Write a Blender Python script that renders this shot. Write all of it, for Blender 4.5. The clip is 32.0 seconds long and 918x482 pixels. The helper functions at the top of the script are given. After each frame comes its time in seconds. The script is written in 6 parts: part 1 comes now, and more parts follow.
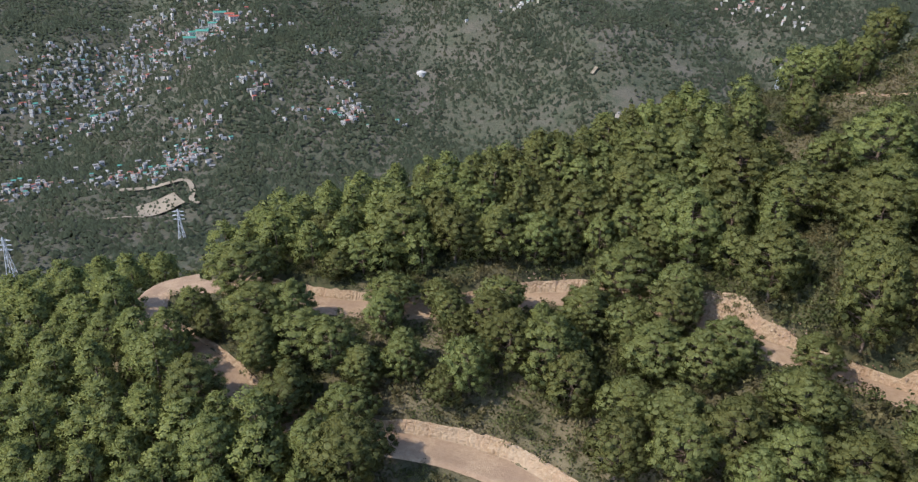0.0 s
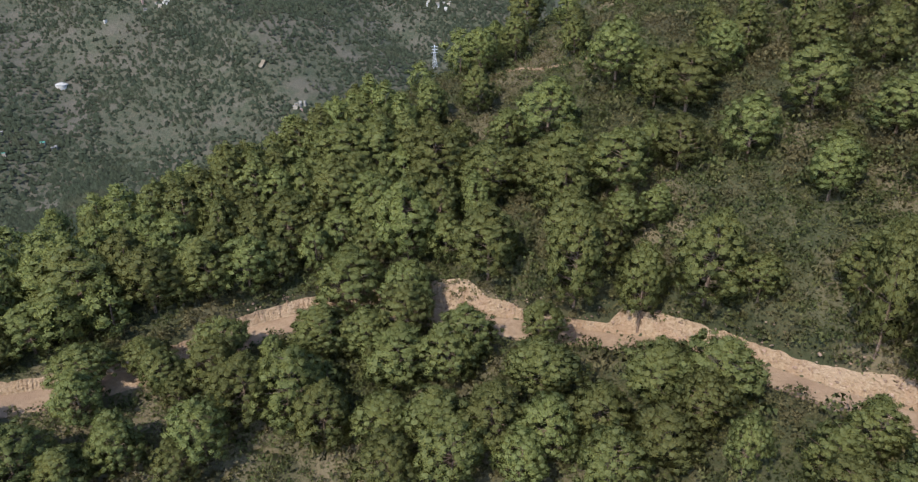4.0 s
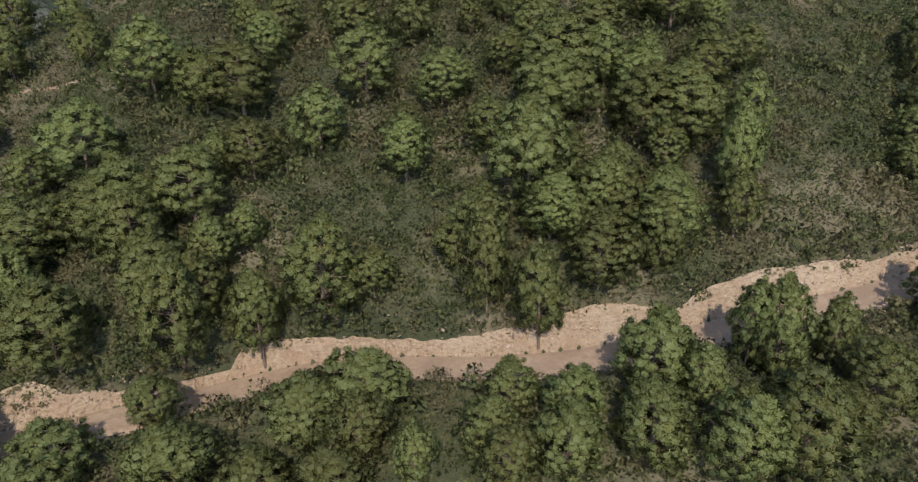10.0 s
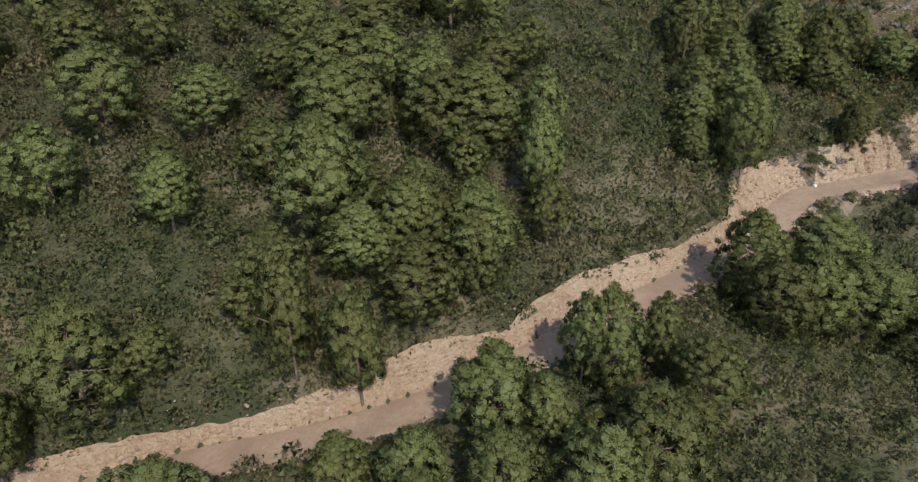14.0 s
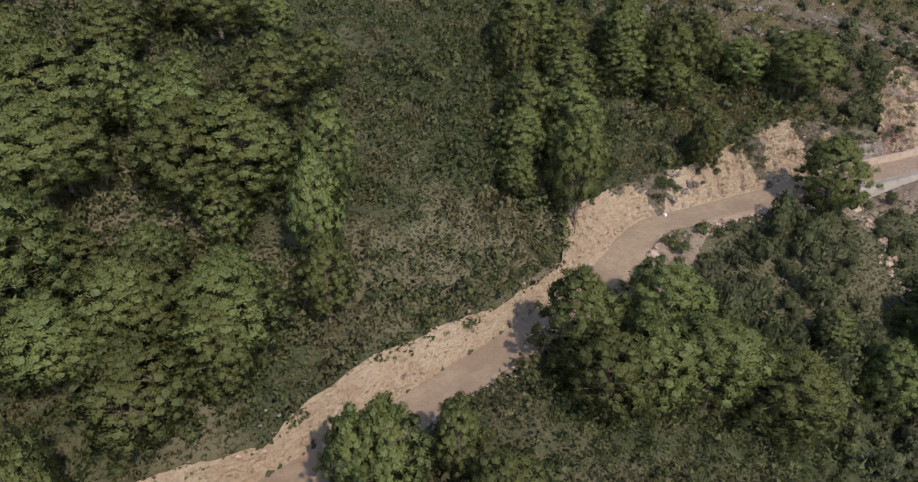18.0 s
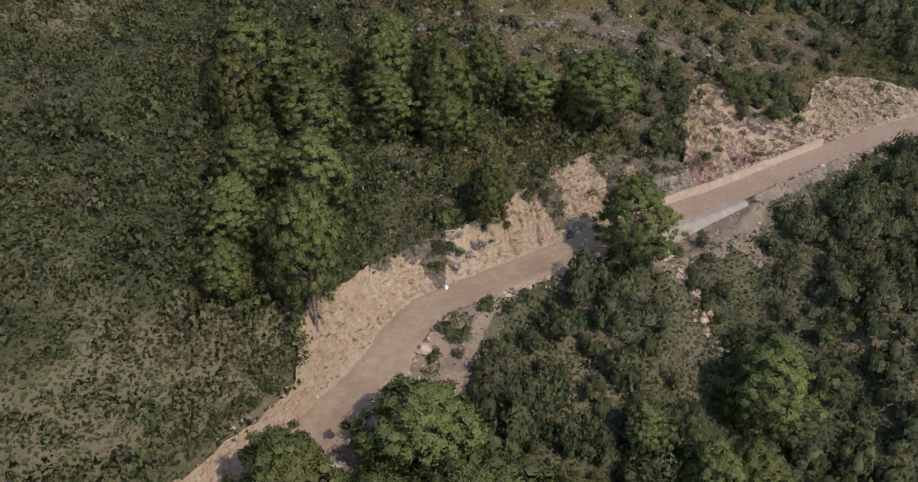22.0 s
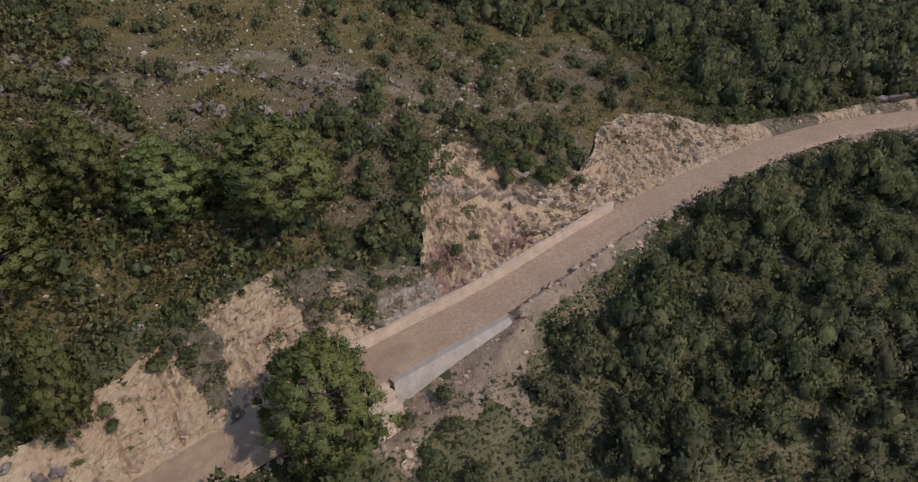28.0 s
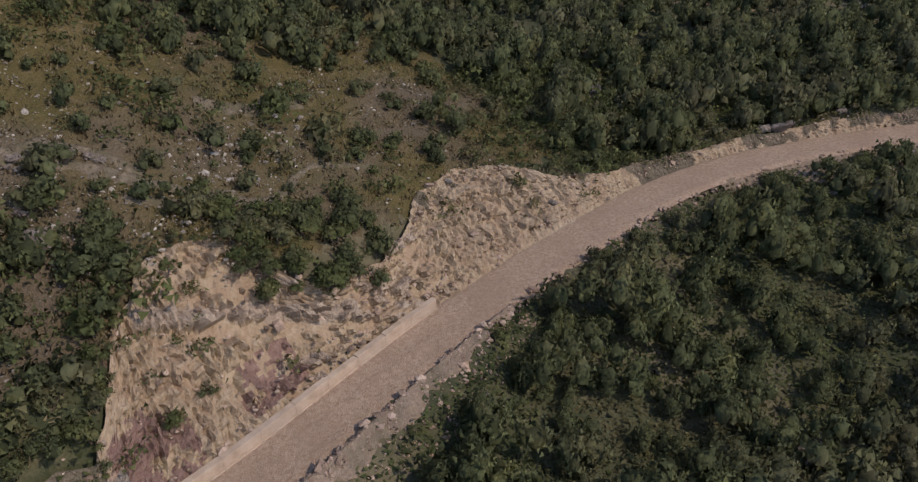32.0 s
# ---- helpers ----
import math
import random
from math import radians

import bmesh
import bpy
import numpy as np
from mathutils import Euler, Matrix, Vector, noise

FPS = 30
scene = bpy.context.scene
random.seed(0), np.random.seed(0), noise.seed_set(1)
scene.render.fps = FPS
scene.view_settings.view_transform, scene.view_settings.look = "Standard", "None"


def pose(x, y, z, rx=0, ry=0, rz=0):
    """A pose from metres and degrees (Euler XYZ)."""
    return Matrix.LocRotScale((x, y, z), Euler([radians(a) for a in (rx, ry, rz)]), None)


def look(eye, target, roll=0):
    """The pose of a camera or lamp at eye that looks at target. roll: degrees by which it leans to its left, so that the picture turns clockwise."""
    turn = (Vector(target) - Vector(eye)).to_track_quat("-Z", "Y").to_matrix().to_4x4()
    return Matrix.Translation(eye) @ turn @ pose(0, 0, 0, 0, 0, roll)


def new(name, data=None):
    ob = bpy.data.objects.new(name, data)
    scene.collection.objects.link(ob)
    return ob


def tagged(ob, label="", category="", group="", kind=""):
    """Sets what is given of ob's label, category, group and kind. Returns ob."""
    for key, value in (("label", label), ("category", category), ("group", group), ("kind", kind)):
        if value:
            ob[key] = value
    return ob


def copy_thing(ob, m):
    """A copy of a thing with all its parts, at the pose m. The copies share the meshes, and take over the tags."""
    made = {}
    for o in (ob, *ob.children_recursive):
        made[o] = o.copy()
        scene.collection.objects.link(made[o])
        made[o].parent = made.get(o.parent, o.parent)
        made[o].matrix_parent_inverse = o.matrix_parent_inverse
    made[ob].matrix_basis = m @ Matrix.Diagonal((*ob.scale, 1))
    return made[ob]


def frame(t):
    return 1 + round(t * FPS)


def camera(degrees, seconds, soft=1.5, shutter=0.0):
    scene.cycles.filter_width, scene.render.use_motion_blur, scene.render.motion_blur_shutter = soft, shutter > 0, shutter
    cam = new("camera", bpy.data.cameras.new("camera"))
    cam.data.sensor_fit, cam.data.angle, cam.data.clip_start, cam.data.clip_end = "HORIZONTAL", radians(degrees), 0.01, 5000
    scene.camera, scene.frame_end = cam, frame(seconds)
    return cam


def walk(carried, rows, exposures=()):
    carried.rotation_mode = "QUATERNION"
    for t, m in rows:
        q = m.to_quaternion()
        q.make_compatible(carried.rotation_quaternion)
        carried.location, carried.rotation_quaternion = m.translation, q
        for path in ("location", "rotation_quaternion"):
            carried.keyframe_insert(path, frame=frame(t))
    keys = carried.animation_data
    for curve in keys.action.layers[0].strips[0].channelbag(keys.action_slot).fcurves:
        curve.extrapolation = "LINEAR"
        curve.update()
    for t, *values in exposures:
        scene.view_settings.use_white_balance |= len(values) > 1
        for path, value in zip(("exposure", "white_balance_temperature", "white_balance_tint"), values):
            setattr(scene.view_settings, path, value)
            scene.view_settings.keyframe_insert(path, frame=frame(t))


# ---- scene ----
cam = camera(68.58, 32.0, soft=1.3)
PATH = [
    (0, (-0.51, 2.16, 27.29), (-22.32, 42.41, 7.19), 0.92),
    (0.5, (-1.21, 3.36, 27.30), (-20.88, 44.69, 7.19), 0.81),
    (1, (-1.89, 4.42, 27.32), (-19.23, 46.78, 7.20), 0.71),
    (1.5, (-2.48, 5.39, 27.32), (-17.41, 48.65, 7.17), 0.60),
    (2, (-2.96, 6.33, 27.35), (-15.35, 50.35, 7.14), 0.46),
    (2.5, (-3.34, 7.17, 27.42), (-13.05, 51.82, 7.12), 0.30),
    (3, (-3.69, 7.95, 27.57), (-10.57, 53.07, 7.15), 0.18),
    (3.5, (-4.01, 8.69, 27.66), (-8.00, 54.10, 7.12), 0.11),
    (5.5, (-4.89, 11.59, 27.69), (1.80, 56.54, 6.83), -0.21),
    (6, (-4.89, 12.36, 27.65), (4.15, 56.85, 6.71), -0.22),
    (6.5, (-4.76, 13.20, 27.66), (6.70, 57.09, 6.63), -0.21),
    (7, (-4.62, 14.06, 27.71), (9.06, 57.26, 6.57), -0.23),
    (7.5, (-4.38, 14.95, 27.69), (11.24, 57.46, 6.50), -0.23),
    (8, (-4.08, 15.92, 27.66), (13.42, 57.67, 6.43), -0.21),
    (8.5, (-3.63, 17.01, 27.68), (15.76, 57.87, 6.37), -0.27),
    (9, (-3.02, 18.14, 27.72), (18.65, 57.80, 6.32), -0.34),
    (9.5, (-2.42, 19.29, 27.81), (21.55, 57.55, 6.32), -0.42),
    (10, (-1.74, 20.52, 27.93), (24.45, 57.20, 6.29), -0.52),
    (10.5, (-0.99, 21.83, 28.02), (27.36, 56.78, 6.23), -0.55),
    (11, (-0.23, 23.12, 28.14), (30.15, 56.23, 6.21), -0.57),
    (11.5, (0.58, 24.40, 28.24), (32.66, 55.78, 6.19), -0.59),
    (12, (1.43, 25.59, 28.32), (35.08, 55.19, 6.14), -0.64),
    (12.5, (2.32, 26.79, 28.30), (36.78, 55.40, 6.06), -0.67),
    (13, (3.44, 27.77, 28.27), (38.41, 55.72, 5.99), -0.70),
    (13.5, (4.83, 28.52, 28.22), (40.34, 55.71, 5.86), -0.73),
    (14, (6.48, 28.97, 28.14), (42.59, 55.33, 5.74), -0.75),
    (14.5, (8.45, 29.23, 27.97), (45.11, 54.78, 5.53), -0.74),
    (16.5, (19.58, 28.43, 27.73), (57.55, 51.69, 4.98), -0.42),
    (17, (23.08, 27.98, 27.71), (61.38, 50.57, 4.85), -0.29),
    (17.5, (26.74, 27.34, 27.62), (65.40, 49.29, 4.74), -0.21),
    (18, (30.37, 26.76, 27.51), (69.54, 47.76, 4.60), -0.13),
    (18.5, (33.93, 26.19, 27.42), (73.61, 46.20, 4.50), 0.01),
    (19, (37.41, 25.54, 27.38), (77.59, 44.51, 4.45), 0.07),
    (19.5, (40.85, 24.97, 27.31), (81.60, 42.72, 4.40), 0.11),
    (20, (44.16, 24.40, 27.23), (85.37, 41.07, 4.35), 0.14),
    (20.5, (47.36, 23.86, 27.08), (88.97, 39.60, 4.26), 0.18),
    (21, (50.45, 23.26, 26.98), (92.43, 38.04, 4.21), 0.20),
    (21.5, (53.51, 22.56, 26.89), (95.86, 36.31, 4.14), 0.19),
    (22, (56.55, 21.80, 26.87), (99.22, 34.48, 4.09), 0.22),
    (22.5, (59.54, 21.17, 26.83), (102.51, 32.77, 4.04), 0.28),
    (23, (62.45, 20.48, 26.75), (105.68, 31.07, 3.97), 0.34),
    (23.5, (65.39, 19.60, 26.81), (108.84, 29.10, 3.96), 0.40),
    (24, (68.29, 18.74, 26.87), (111.90, 27.16, 3.92), 0.50),
    (24.5, (71.17, 17.85, 26.86), (114.94, 25.31, 3.86), 0.57),
    (25, (74.05, 16.94, 26.76), (117.95, 23.56, 3.77), 0.63),
    (25.5, (76.98, 15.89, 26.58), (121.01, 21.80, 3.64), 0.63),
    (27.5, (89.08, 11.43, 25.63), (133.57, 14.95, 3.08), 0.60),
    (28, (92.21, 10.25, 25.44), (136.78, 13.11, 2.96), 0.60),
    (28.5, (95.33, 9.00, 25.23), (139.96, 11.17, 2.81), 0.59),
    (29, (98.34, 7.66, 25.05), (143.05, 9.08, 2.71), 0.57),
    (29.5, (101.37, 6.33, 24.79), (146.15, 6.94, 2.55), 0.51),
    (30, (104.34, 5.01, 24.53), (149.16, 4.77, 2.38), 0.51),
    (30.5, (107.28, 3.66, 24.32), (152.13, 2.48, 2.25), 0.47),
    (31, (110.16, 2.21, 24.11), (155.04, 0.21, 2.16), 0.34),
    (31.5, (112.94, 0.61, 23.92), (157.84, -2.19, 2.10), 0.23),
    (32, (115.68, -1.00, 23.71), (160.59, -4.58, 2.02), 0.13),
]
walk(cam, [(t, look(eye, target, roll)) for t, eye, target, roll in PATH],
     [(0, 1.44, 6300, 14), (6, 1.32, 6300, 13.5), (13, 1.1, 6320, 13), (25, 0.75, 6380, 14.5), (32, 0.5, 6480, 18)])

# ---------------------------------------------------------------- light
SUN_AZ, SUN_EL = radians(213), radians(46)   # azimuth clockwise from +y
world = bpy.data.worlds.new("world")
scene.world = world
world.use_nodes = True
wn, wl = world.node_tree.nodes, world.node_tree.links
sky = wn.new("ShaderNodeTexSky")
sky.sky_type, sky.sun_disc = "NISHITA", False
sky.sun_elevation, sky.sun_rotation = SUN_EL, SUN_AZ
sky.altitude, sky.dust_density = 1500, 1.5
wl.new(sky.outputs[0], wn["Background"].inputs[0])
wn["Background"].inputs[1].default_value = 0.15
sun = new("sun", bpy.data.lights.new("sun", "SUN"))
sun.data.energy, sun.data.angle, sun.data.color = 2.0, radians(0.6), (1.0, 0.95, 0.86)
sun_to = Vector((math.sin(SUN_AZ) * math.cos(SUN_EL), math.cos(SUN_AZ) * math.cos(SUN_EL), math.sin(SUN_EL)))
sun.matrix_world = look((0, 0, 80), Vector((0, 0, 80)) - sun_to)

# ---------------------------------------------------------------- materials
def mat(name, stops, scale=1.0, detail=6.0, rough=0.9, bump=0.0, bump_scale=8.0, second=None, second_scale=0.1,
        second_mix=0.5, island=0.0, obj=0.0, spec=0.2, trans=0.0, grit=0.55, stretch=None, third=None, depth=0.15):
    """Noise-mixed colours at two scales; island / obj: brightness spread per leaf or per object."""
    m = bpy.data.materials.new(name)
    m.use_nodes = True
    n, l = m.node_tree.nodes, m.node_tree.links
    b = n["Principled BSDF"]
    b.inputs["Roughness"].default_value = rough
    b.inputs["Specular IOR Level"].default_value = spec
    geo = n.new("ShaderNodeNewGeometry")
    no = n.new("ShaderNodeTexNoise")
    no.inputs["Scale"].default_value, no.inputs["Detail"].default_value, no.inputs["Roughness"].default_value = scale, detail, grit
    l.new(geo.outputs["Position"], no.inputs["Vector"])
    ramp = n.new("ShaderNodeValToRGB")
    e = ramp.color_ramp.elements
    while len(e) < len(stops):
        e.new(0.5)
    for k, (p, c) in enumerate(stops):
        e[k].position, e[k].color = p, (*c, 1)
    l.new(no.outputs["Fac"], ramp.inputs["Fac"])
    col = ramp.outputs["Color"]
    if second:
        no2 = n.new("ShaderNodeTexNoise")
        no2.inputs["Scale"].default_value, no2.inputs["Detail"].default_value = second_scale, 4
        if stretch:
            vm = n.new("ShaderNodeVectorMath")
            vm.operation = "MULTIPLY"
            vm.inputs[1].default_value = stretch
            l.new(geo.outputs["Position"], vm.inputs[0])
            l.new(vm.outputs[0], no2.inputs["Vector"])
        else:
            l.new(geo.outputs["Position"], no2.inputs["Vector"])
        r2 = n.new("ShaderNodeMapRange")
        r2.inputs["From Min"].default_value, r2.inputs["From Max"].default_value = 0.42, 0.62
        r2.inputs["To Max"].default_value = second_mix
        l.new(no2.outputs["Fac"], r2.inputs["Value"])
        mx = n.new("ShaderNodeMix")
        mx.data_type = "RGBA"
        l.new(r2.outputs["Result"], mx.inputs["Factor"])
        l.new(col, mx.inputs[6])
        mx.inputs[7].default_value = (*second, 1)
        col = mx.outputs[2]
    if third:
        no3 = n.new("ShaderNodeTexNoise")
        no3.inputs["Scale"].default_value, no3.inputs["Detail"].default_value = third[1], 5
        l.new(geo.outputs["Position"], no3.inputs["Vector"])
        r3 = n.new("ShaderNodeMapRange")
        r3.inputs["From Min"].default_value, r3.inputs["From Max"].default_value, r3.inputs["To Max"].default_value = 0.5, 0.62, third[2]
        l.new(no3.outputs["Fac"], r3.inputs["Value"])
        m3 = n.new("ShaderNodeMix")
        m3.data_type = "RGBA"
        l.new(r3.outputs["Result"], m3.inputs["Factor"])
        l.new(col, m3.inputs[6])
        m3.inputs[7].default_value = (*third[0], 1)
        col = m3.outputs[2]
    for amount, kind in ((island, "island"), (obj, "obj")):
        if amount:
            src = geo.outputs["Random Per Island"] if kind == "island" else n.new("ShaderNodeObjectInfo").outputs["Random"]
            mr = n.new("ShaderNodeMapRange")
            mr.inputs["To Min"].default_value, mr.inputs["To Max"].default_value = 1 - amount, 1 + amount
            l.new(src, mr.inputs["Value"])
            hs = n.new("ShaderNodeHueSaturation")
            l.new(mr.outputs["Result"], hs.inputs["Value"])
            if kind == "obj":
                mh = n.new("ShaderNodeMapRange")
                mh.inputs["To Min"].default_value, mh.inputs["To Max"].default_value = 0.5 - amount * 0.075, 0.5 + amount * 0.02
                l.new(src, mh.inputs["Value"])
                l.new(mh.outputs["Result"], hs.inputs["Hue"])
            l.new(col, hs.inputs["Color"])
            col = hs.outputs["Color"]
    l.new(col, b.inputs["Base Color"])
    if trans:
        b.inputs["Transmission Weight"].default_value = 0.0
        tr = n.new("ShaderNodeBsdfTranslucent")
        l.new(col, tr.inputs["Color"])
        ms = n.new("ShaderNodeMixShader")
        ms.inputs[0].default_value = trans
        l.new(b.outputs[0], ms.inputs[1])
        l.new(tr.outputs[0], ms.inputs[2])
        l.new(ms.outputs[0], n["Material Output"].inputs["Surface"])
    if bump:
        nb = n.new("ShaderNodeTexNoise")
        nb.inputs["Scale"].default_value, nb.inputs["Detail"].default_value = bump_scale, 8
        l.new(geo.outputs["Position"], nb.inputs["Vector"])
        bp = n.new("ShaderNodeBump")
        bp.inputs["Strength"].default_value, bp.inputs["Distance"].default_value = bump, depth
        l.new(nb.outputs["Fac"], bp.inputs["Height"])
        l.new(bp.outputs[0], b.inputs["Normal"])
    return m


M_GROUND = mat("hill_ground", [(0.32, (0.025, 0.03, 0.013)), (0.46, (0.048, 0.05, 0.022)), (0.6, (0.085, 0.074, 0.036)), (0.74, (0.17, 0.135, 0.085))],
               0.7, 15, 0.95, 1.0, 3.0, (0.034, 0.04, 0.018), 0.09, 0.6, grit=0.75, third=((0.17, 0.132, 0.078), 0.05, 0.6))
M_GRASS = mat("dry_grass_ground", [(0.34, (0.044, 0.034, 0.0125)), (0.45, (0.078, 0.06, 0.02)), (0.56, (0.112, 0.083, 0.03)), (0.68, (0.19, 0.14, 0.09))],
              0.5, 15, 0.95, 1.0, 4.0, (0.09, 0.07, 0.024), 0.12, 0.5, grit=0.8, third=((0.115, 0.084, 0.055), 0.07, 0.8), depth=0.35)
M_ROAD = mat("dirt_road", [(0.3, (0.248, 0.166, 0.102)), (0.5, (0.325, 0.227, 0.142)), (0.7, (0.39, 0.283, 0.184))],
             1.2, 15, 0.95, 0.9, 9.0, (0.235, 0.155, 0.1), 0.22, 0.6, grit=0.74)
M_GRAVEL = mat("road_gravel", [(0.3, (0.215, 0.136, 0.083)), (0.48, (0.33, 0.222, 0.143)), (0.64, (0.43, 0.31, 0.212))], 3.0, 14, 0.95, 1.0, 10.0, (0.28, 0.185, 0.12), 0.25, 0.5, grit=0.75)
M_BANK = mat("cut_bank_soil", [(0.3, (0.162, 0.102, 0.059)), (0.42, (0.26, 0.18, 0.107)), (0.54, (0.32, 0.234, 0.146)), (0.7, (0.4, 0.314, 0.212))],
             1.6, 15, 0.95, 0.8, 3.2, (0.275, 0.178, 0.11), 0.35, 0.5, grit=0.76, stretch=(1.6, 1.6, 0.5), third=((0.35, 0.265, 0.175), 0.13, 0.45), depth=0.3)
M_REDSOIL = mat("red_brown_shale", [(0.3, (0.12, 0.07, 0.052)), (0.48, (0.19, 0.112, 0.083)), (0.66, (0.27, 0.175, 0.13))], 2.2, 14, 0.95, 0.9, 5.0, (0.15, 0.088, 0.066), 0.5, 0.5, grit=0.75, stretch=(1.2, 1.2, 0.4), depth=0.25)
M_EARTH = mat("rooty_grey_earth", [(0.3, (0.065, 0.05, 0.033)), (0.46, (0.125, 0.095, 0.062)), (0.6, (0.19, 0.145, 0.097)), (0.72, (0.29, 0.225, 0.155))], 1.8, 15, 0.95, 1.0, 5.0, (0.1, 0.085, 0.05), 0.5, 0.55, grit=0.8, depth=0.3)
M_SPOIL = mat("brown_gravel_spoil", [(0.3, (0.135, 0.094, 0.06)), (0.48, (0.235, 0.166, 0.112)), (0.66, (0.33, 0.245, 0.17))], 2.5, 15, 0.95, 1.0, 7.0, (0.15, 0.11, 0.072), 0.4, 0.55, grit=0.8, third=((0.12, 0.1, 0.06), 0.3, 0.5), depth=0.2)
M_STRATA = mat("pale_bedded_rock", [(0.3, (0.2, 0.14, 0.095)), (0.5, (0.34, 0.255, 0.18)), (0.7, (0.43, 0.335, 0.245))], 1.4, 12, 0.95, 1.0, 6.0, (0.27, 0.195, 0.135), 0.5, 0.5, grit=0.72, stretch=(0.4, 0.4, 4.0), depth=0.25)
M_ROCK = mat("rock", [(0.3, (0.085, 0.066, 0.05)), (0.5, (0.17, 0.136, 0.106)), (0.7, (0.285, 0.235, 0.19))], 1.5, 12, 0.9, 0.9, 5.0, island=0.0, obj=0.25, grit=0.7, depth=0.3)
M_TRACK = mat("trodden_soil", [(0.32, (0.07, 0.054, 0.034)), (0.46, (0.12, 0.092, 0.06)), (0.6, (0.18, 0.138, 0.092)), (0.7, (0.30, 0.24, 0.175))], 1.6, 12, 0.95, 1.0, 5.0,
              (0.085, 0.072, 0.034), 0.6, 0.6, grit=0.76)
M_WALLGREY = mat("weathered_concrete", [(0.3, (0.22, 0.18, 0.14)), (0.5, (0.29, 0.24, 0.19)), (0.7, (0.34, 0.29, 0.235))], 1.2, 12, 0.9, 0.4, 12.0, (0.24, 0.2, 0.16), 0.35, 0.5, grit=0.65)
M_DEBRIS = mat("loose_stones", [(0.3, (0.16, 0.105, 0.07)), (0.5, (0.27, 0.185, 0.13)), (0.7, (0.37, 0.275, 0.20))], 1.2, 8, 0.95, 0.6, 9.0, island=0.35)
M_PALE = mat("pale_grey_stones", [(0.3, (0.17, 0.14, 0.108)), (0.5, (0.26, 0.218, 0.172)), (0.7, (0.36, 0.31, 0.25))], 1.2, 8, 0.95, 0.6, 9.0, island=0.4)
M_CONC = mat("concrete", [(0.3, (0.31, 0.218, 0.145)), (0.5, (0.41, 0.297, 0.202)), (0.7, (0.47, 0.355, 0.255))], 1.2, 12, 0.9, 0.4, 12.0, (0.33, 0.255, 0.19), 0.35, 0.5, grit=0.65)
# near-black: the shade inside drain holes put into the colour
M_HOLE_SHADE = mat("weep_hole", [(0.4, (0.02, 0.018, 0.015)), (0.6, (0.04, 0.035, 0.03))], 4.0)
M_PINE = mat("pine_needles", [(0.3, (0.11, 0.128, 0.043)), (0.52, (0.152, 0.167, 0.053)), (0.75, (0.2, 0.203, 0.064))],
             0.5, 3, 0.7, island=0.22, obj=0.3, spec=0.06, trans=0.4)
# about 0.6 of the needle colour: shade inside the crowns, painted in
M_CORE_SHADE = mat("pine_inner_shade", [(0.4, (0.062, 0.072, 0.028)), (0.5, (0.09, 0.1, 0.036)), (0.6, (0.12, 0.126, 0.044))], 4.0, 8, 0.9, obj=0.24, spec=0.1, grit=0.78)
M_BARK = mat("pine_bark", [(0.35, (0.10, 0.07, 0.05)), (0.6, (0.20, 0.145, 0.105))], 4.0, 6, 0.95, 0.8, 10.0)
M_SHRUB = mat("shrub_leaves", [(0.34, (0.068, 0.084, 0.031)), (0.48, (0.108, 0.121, 0.044)), (0.62, (0.165, 0.158, 0.063))],
              0.35, 10, 0.75, 0.6, 5.0, (0.066, 0.076, 0.031), 3.0, 0.4, island=0.35, spec=0.1, trans=0.45, grit=0.65, third=((0.19, 0.145, 0.08), 0.12, 0.55))
M_THICKET = mat("thicket_leaves", [(0.32, (0.054, 0.065, 0.031)), (0.48, (0.095, 0.104, 0.045)), (0.6, (0.14, 0.14, 0.06)), (0.68, (0.19, 0.185, 0.066))],
                0.36, 8, 0.75, 0.6, 5.0, (0.074, 0.082, 0.038), 3.0, 0.45, island=0.45, spec=0.1, trans=0.45, grit=0.65, third=((0.15, 0.125, 0.075), 0.09, 0.45))
M_STRAW = mat("dry_grass", [(0.3, (0.13, 0.096, 0.048)), (0.6, (0.22, 0.165, 0.09))], 0.6, 4, 0.9, island=0.3, trans=0.2)
M_FAR = mat("far_forest_ground", [(0.35, (0.036, 0.045, 0.026)), (0.5, (0.053, 0.059, 0.034)), (0.62, (0.09, 0.078, 0.05))], 0.09, 12, 1.0, 0.8, 0.15,
            (0.085, 0.075, 0.056), 0.006, 0.5, grit=0.8, third=((0.12, 0.10, 0.078), 0.014, 0.4), depth=2.0)
M_FARTREE = mat("far_trees", [(0.3, (0.05, 0.065, 0.039)), (0.55, (0.066, 0.08, 0.046)), (0.75, (0.09, 0.094, 0.054))], 0.012, 6, 0.9, 0.0, island=0.34, trans=0.5)

# ---------------------------------------------------------------- terrain plan (metres)
K = 0.6
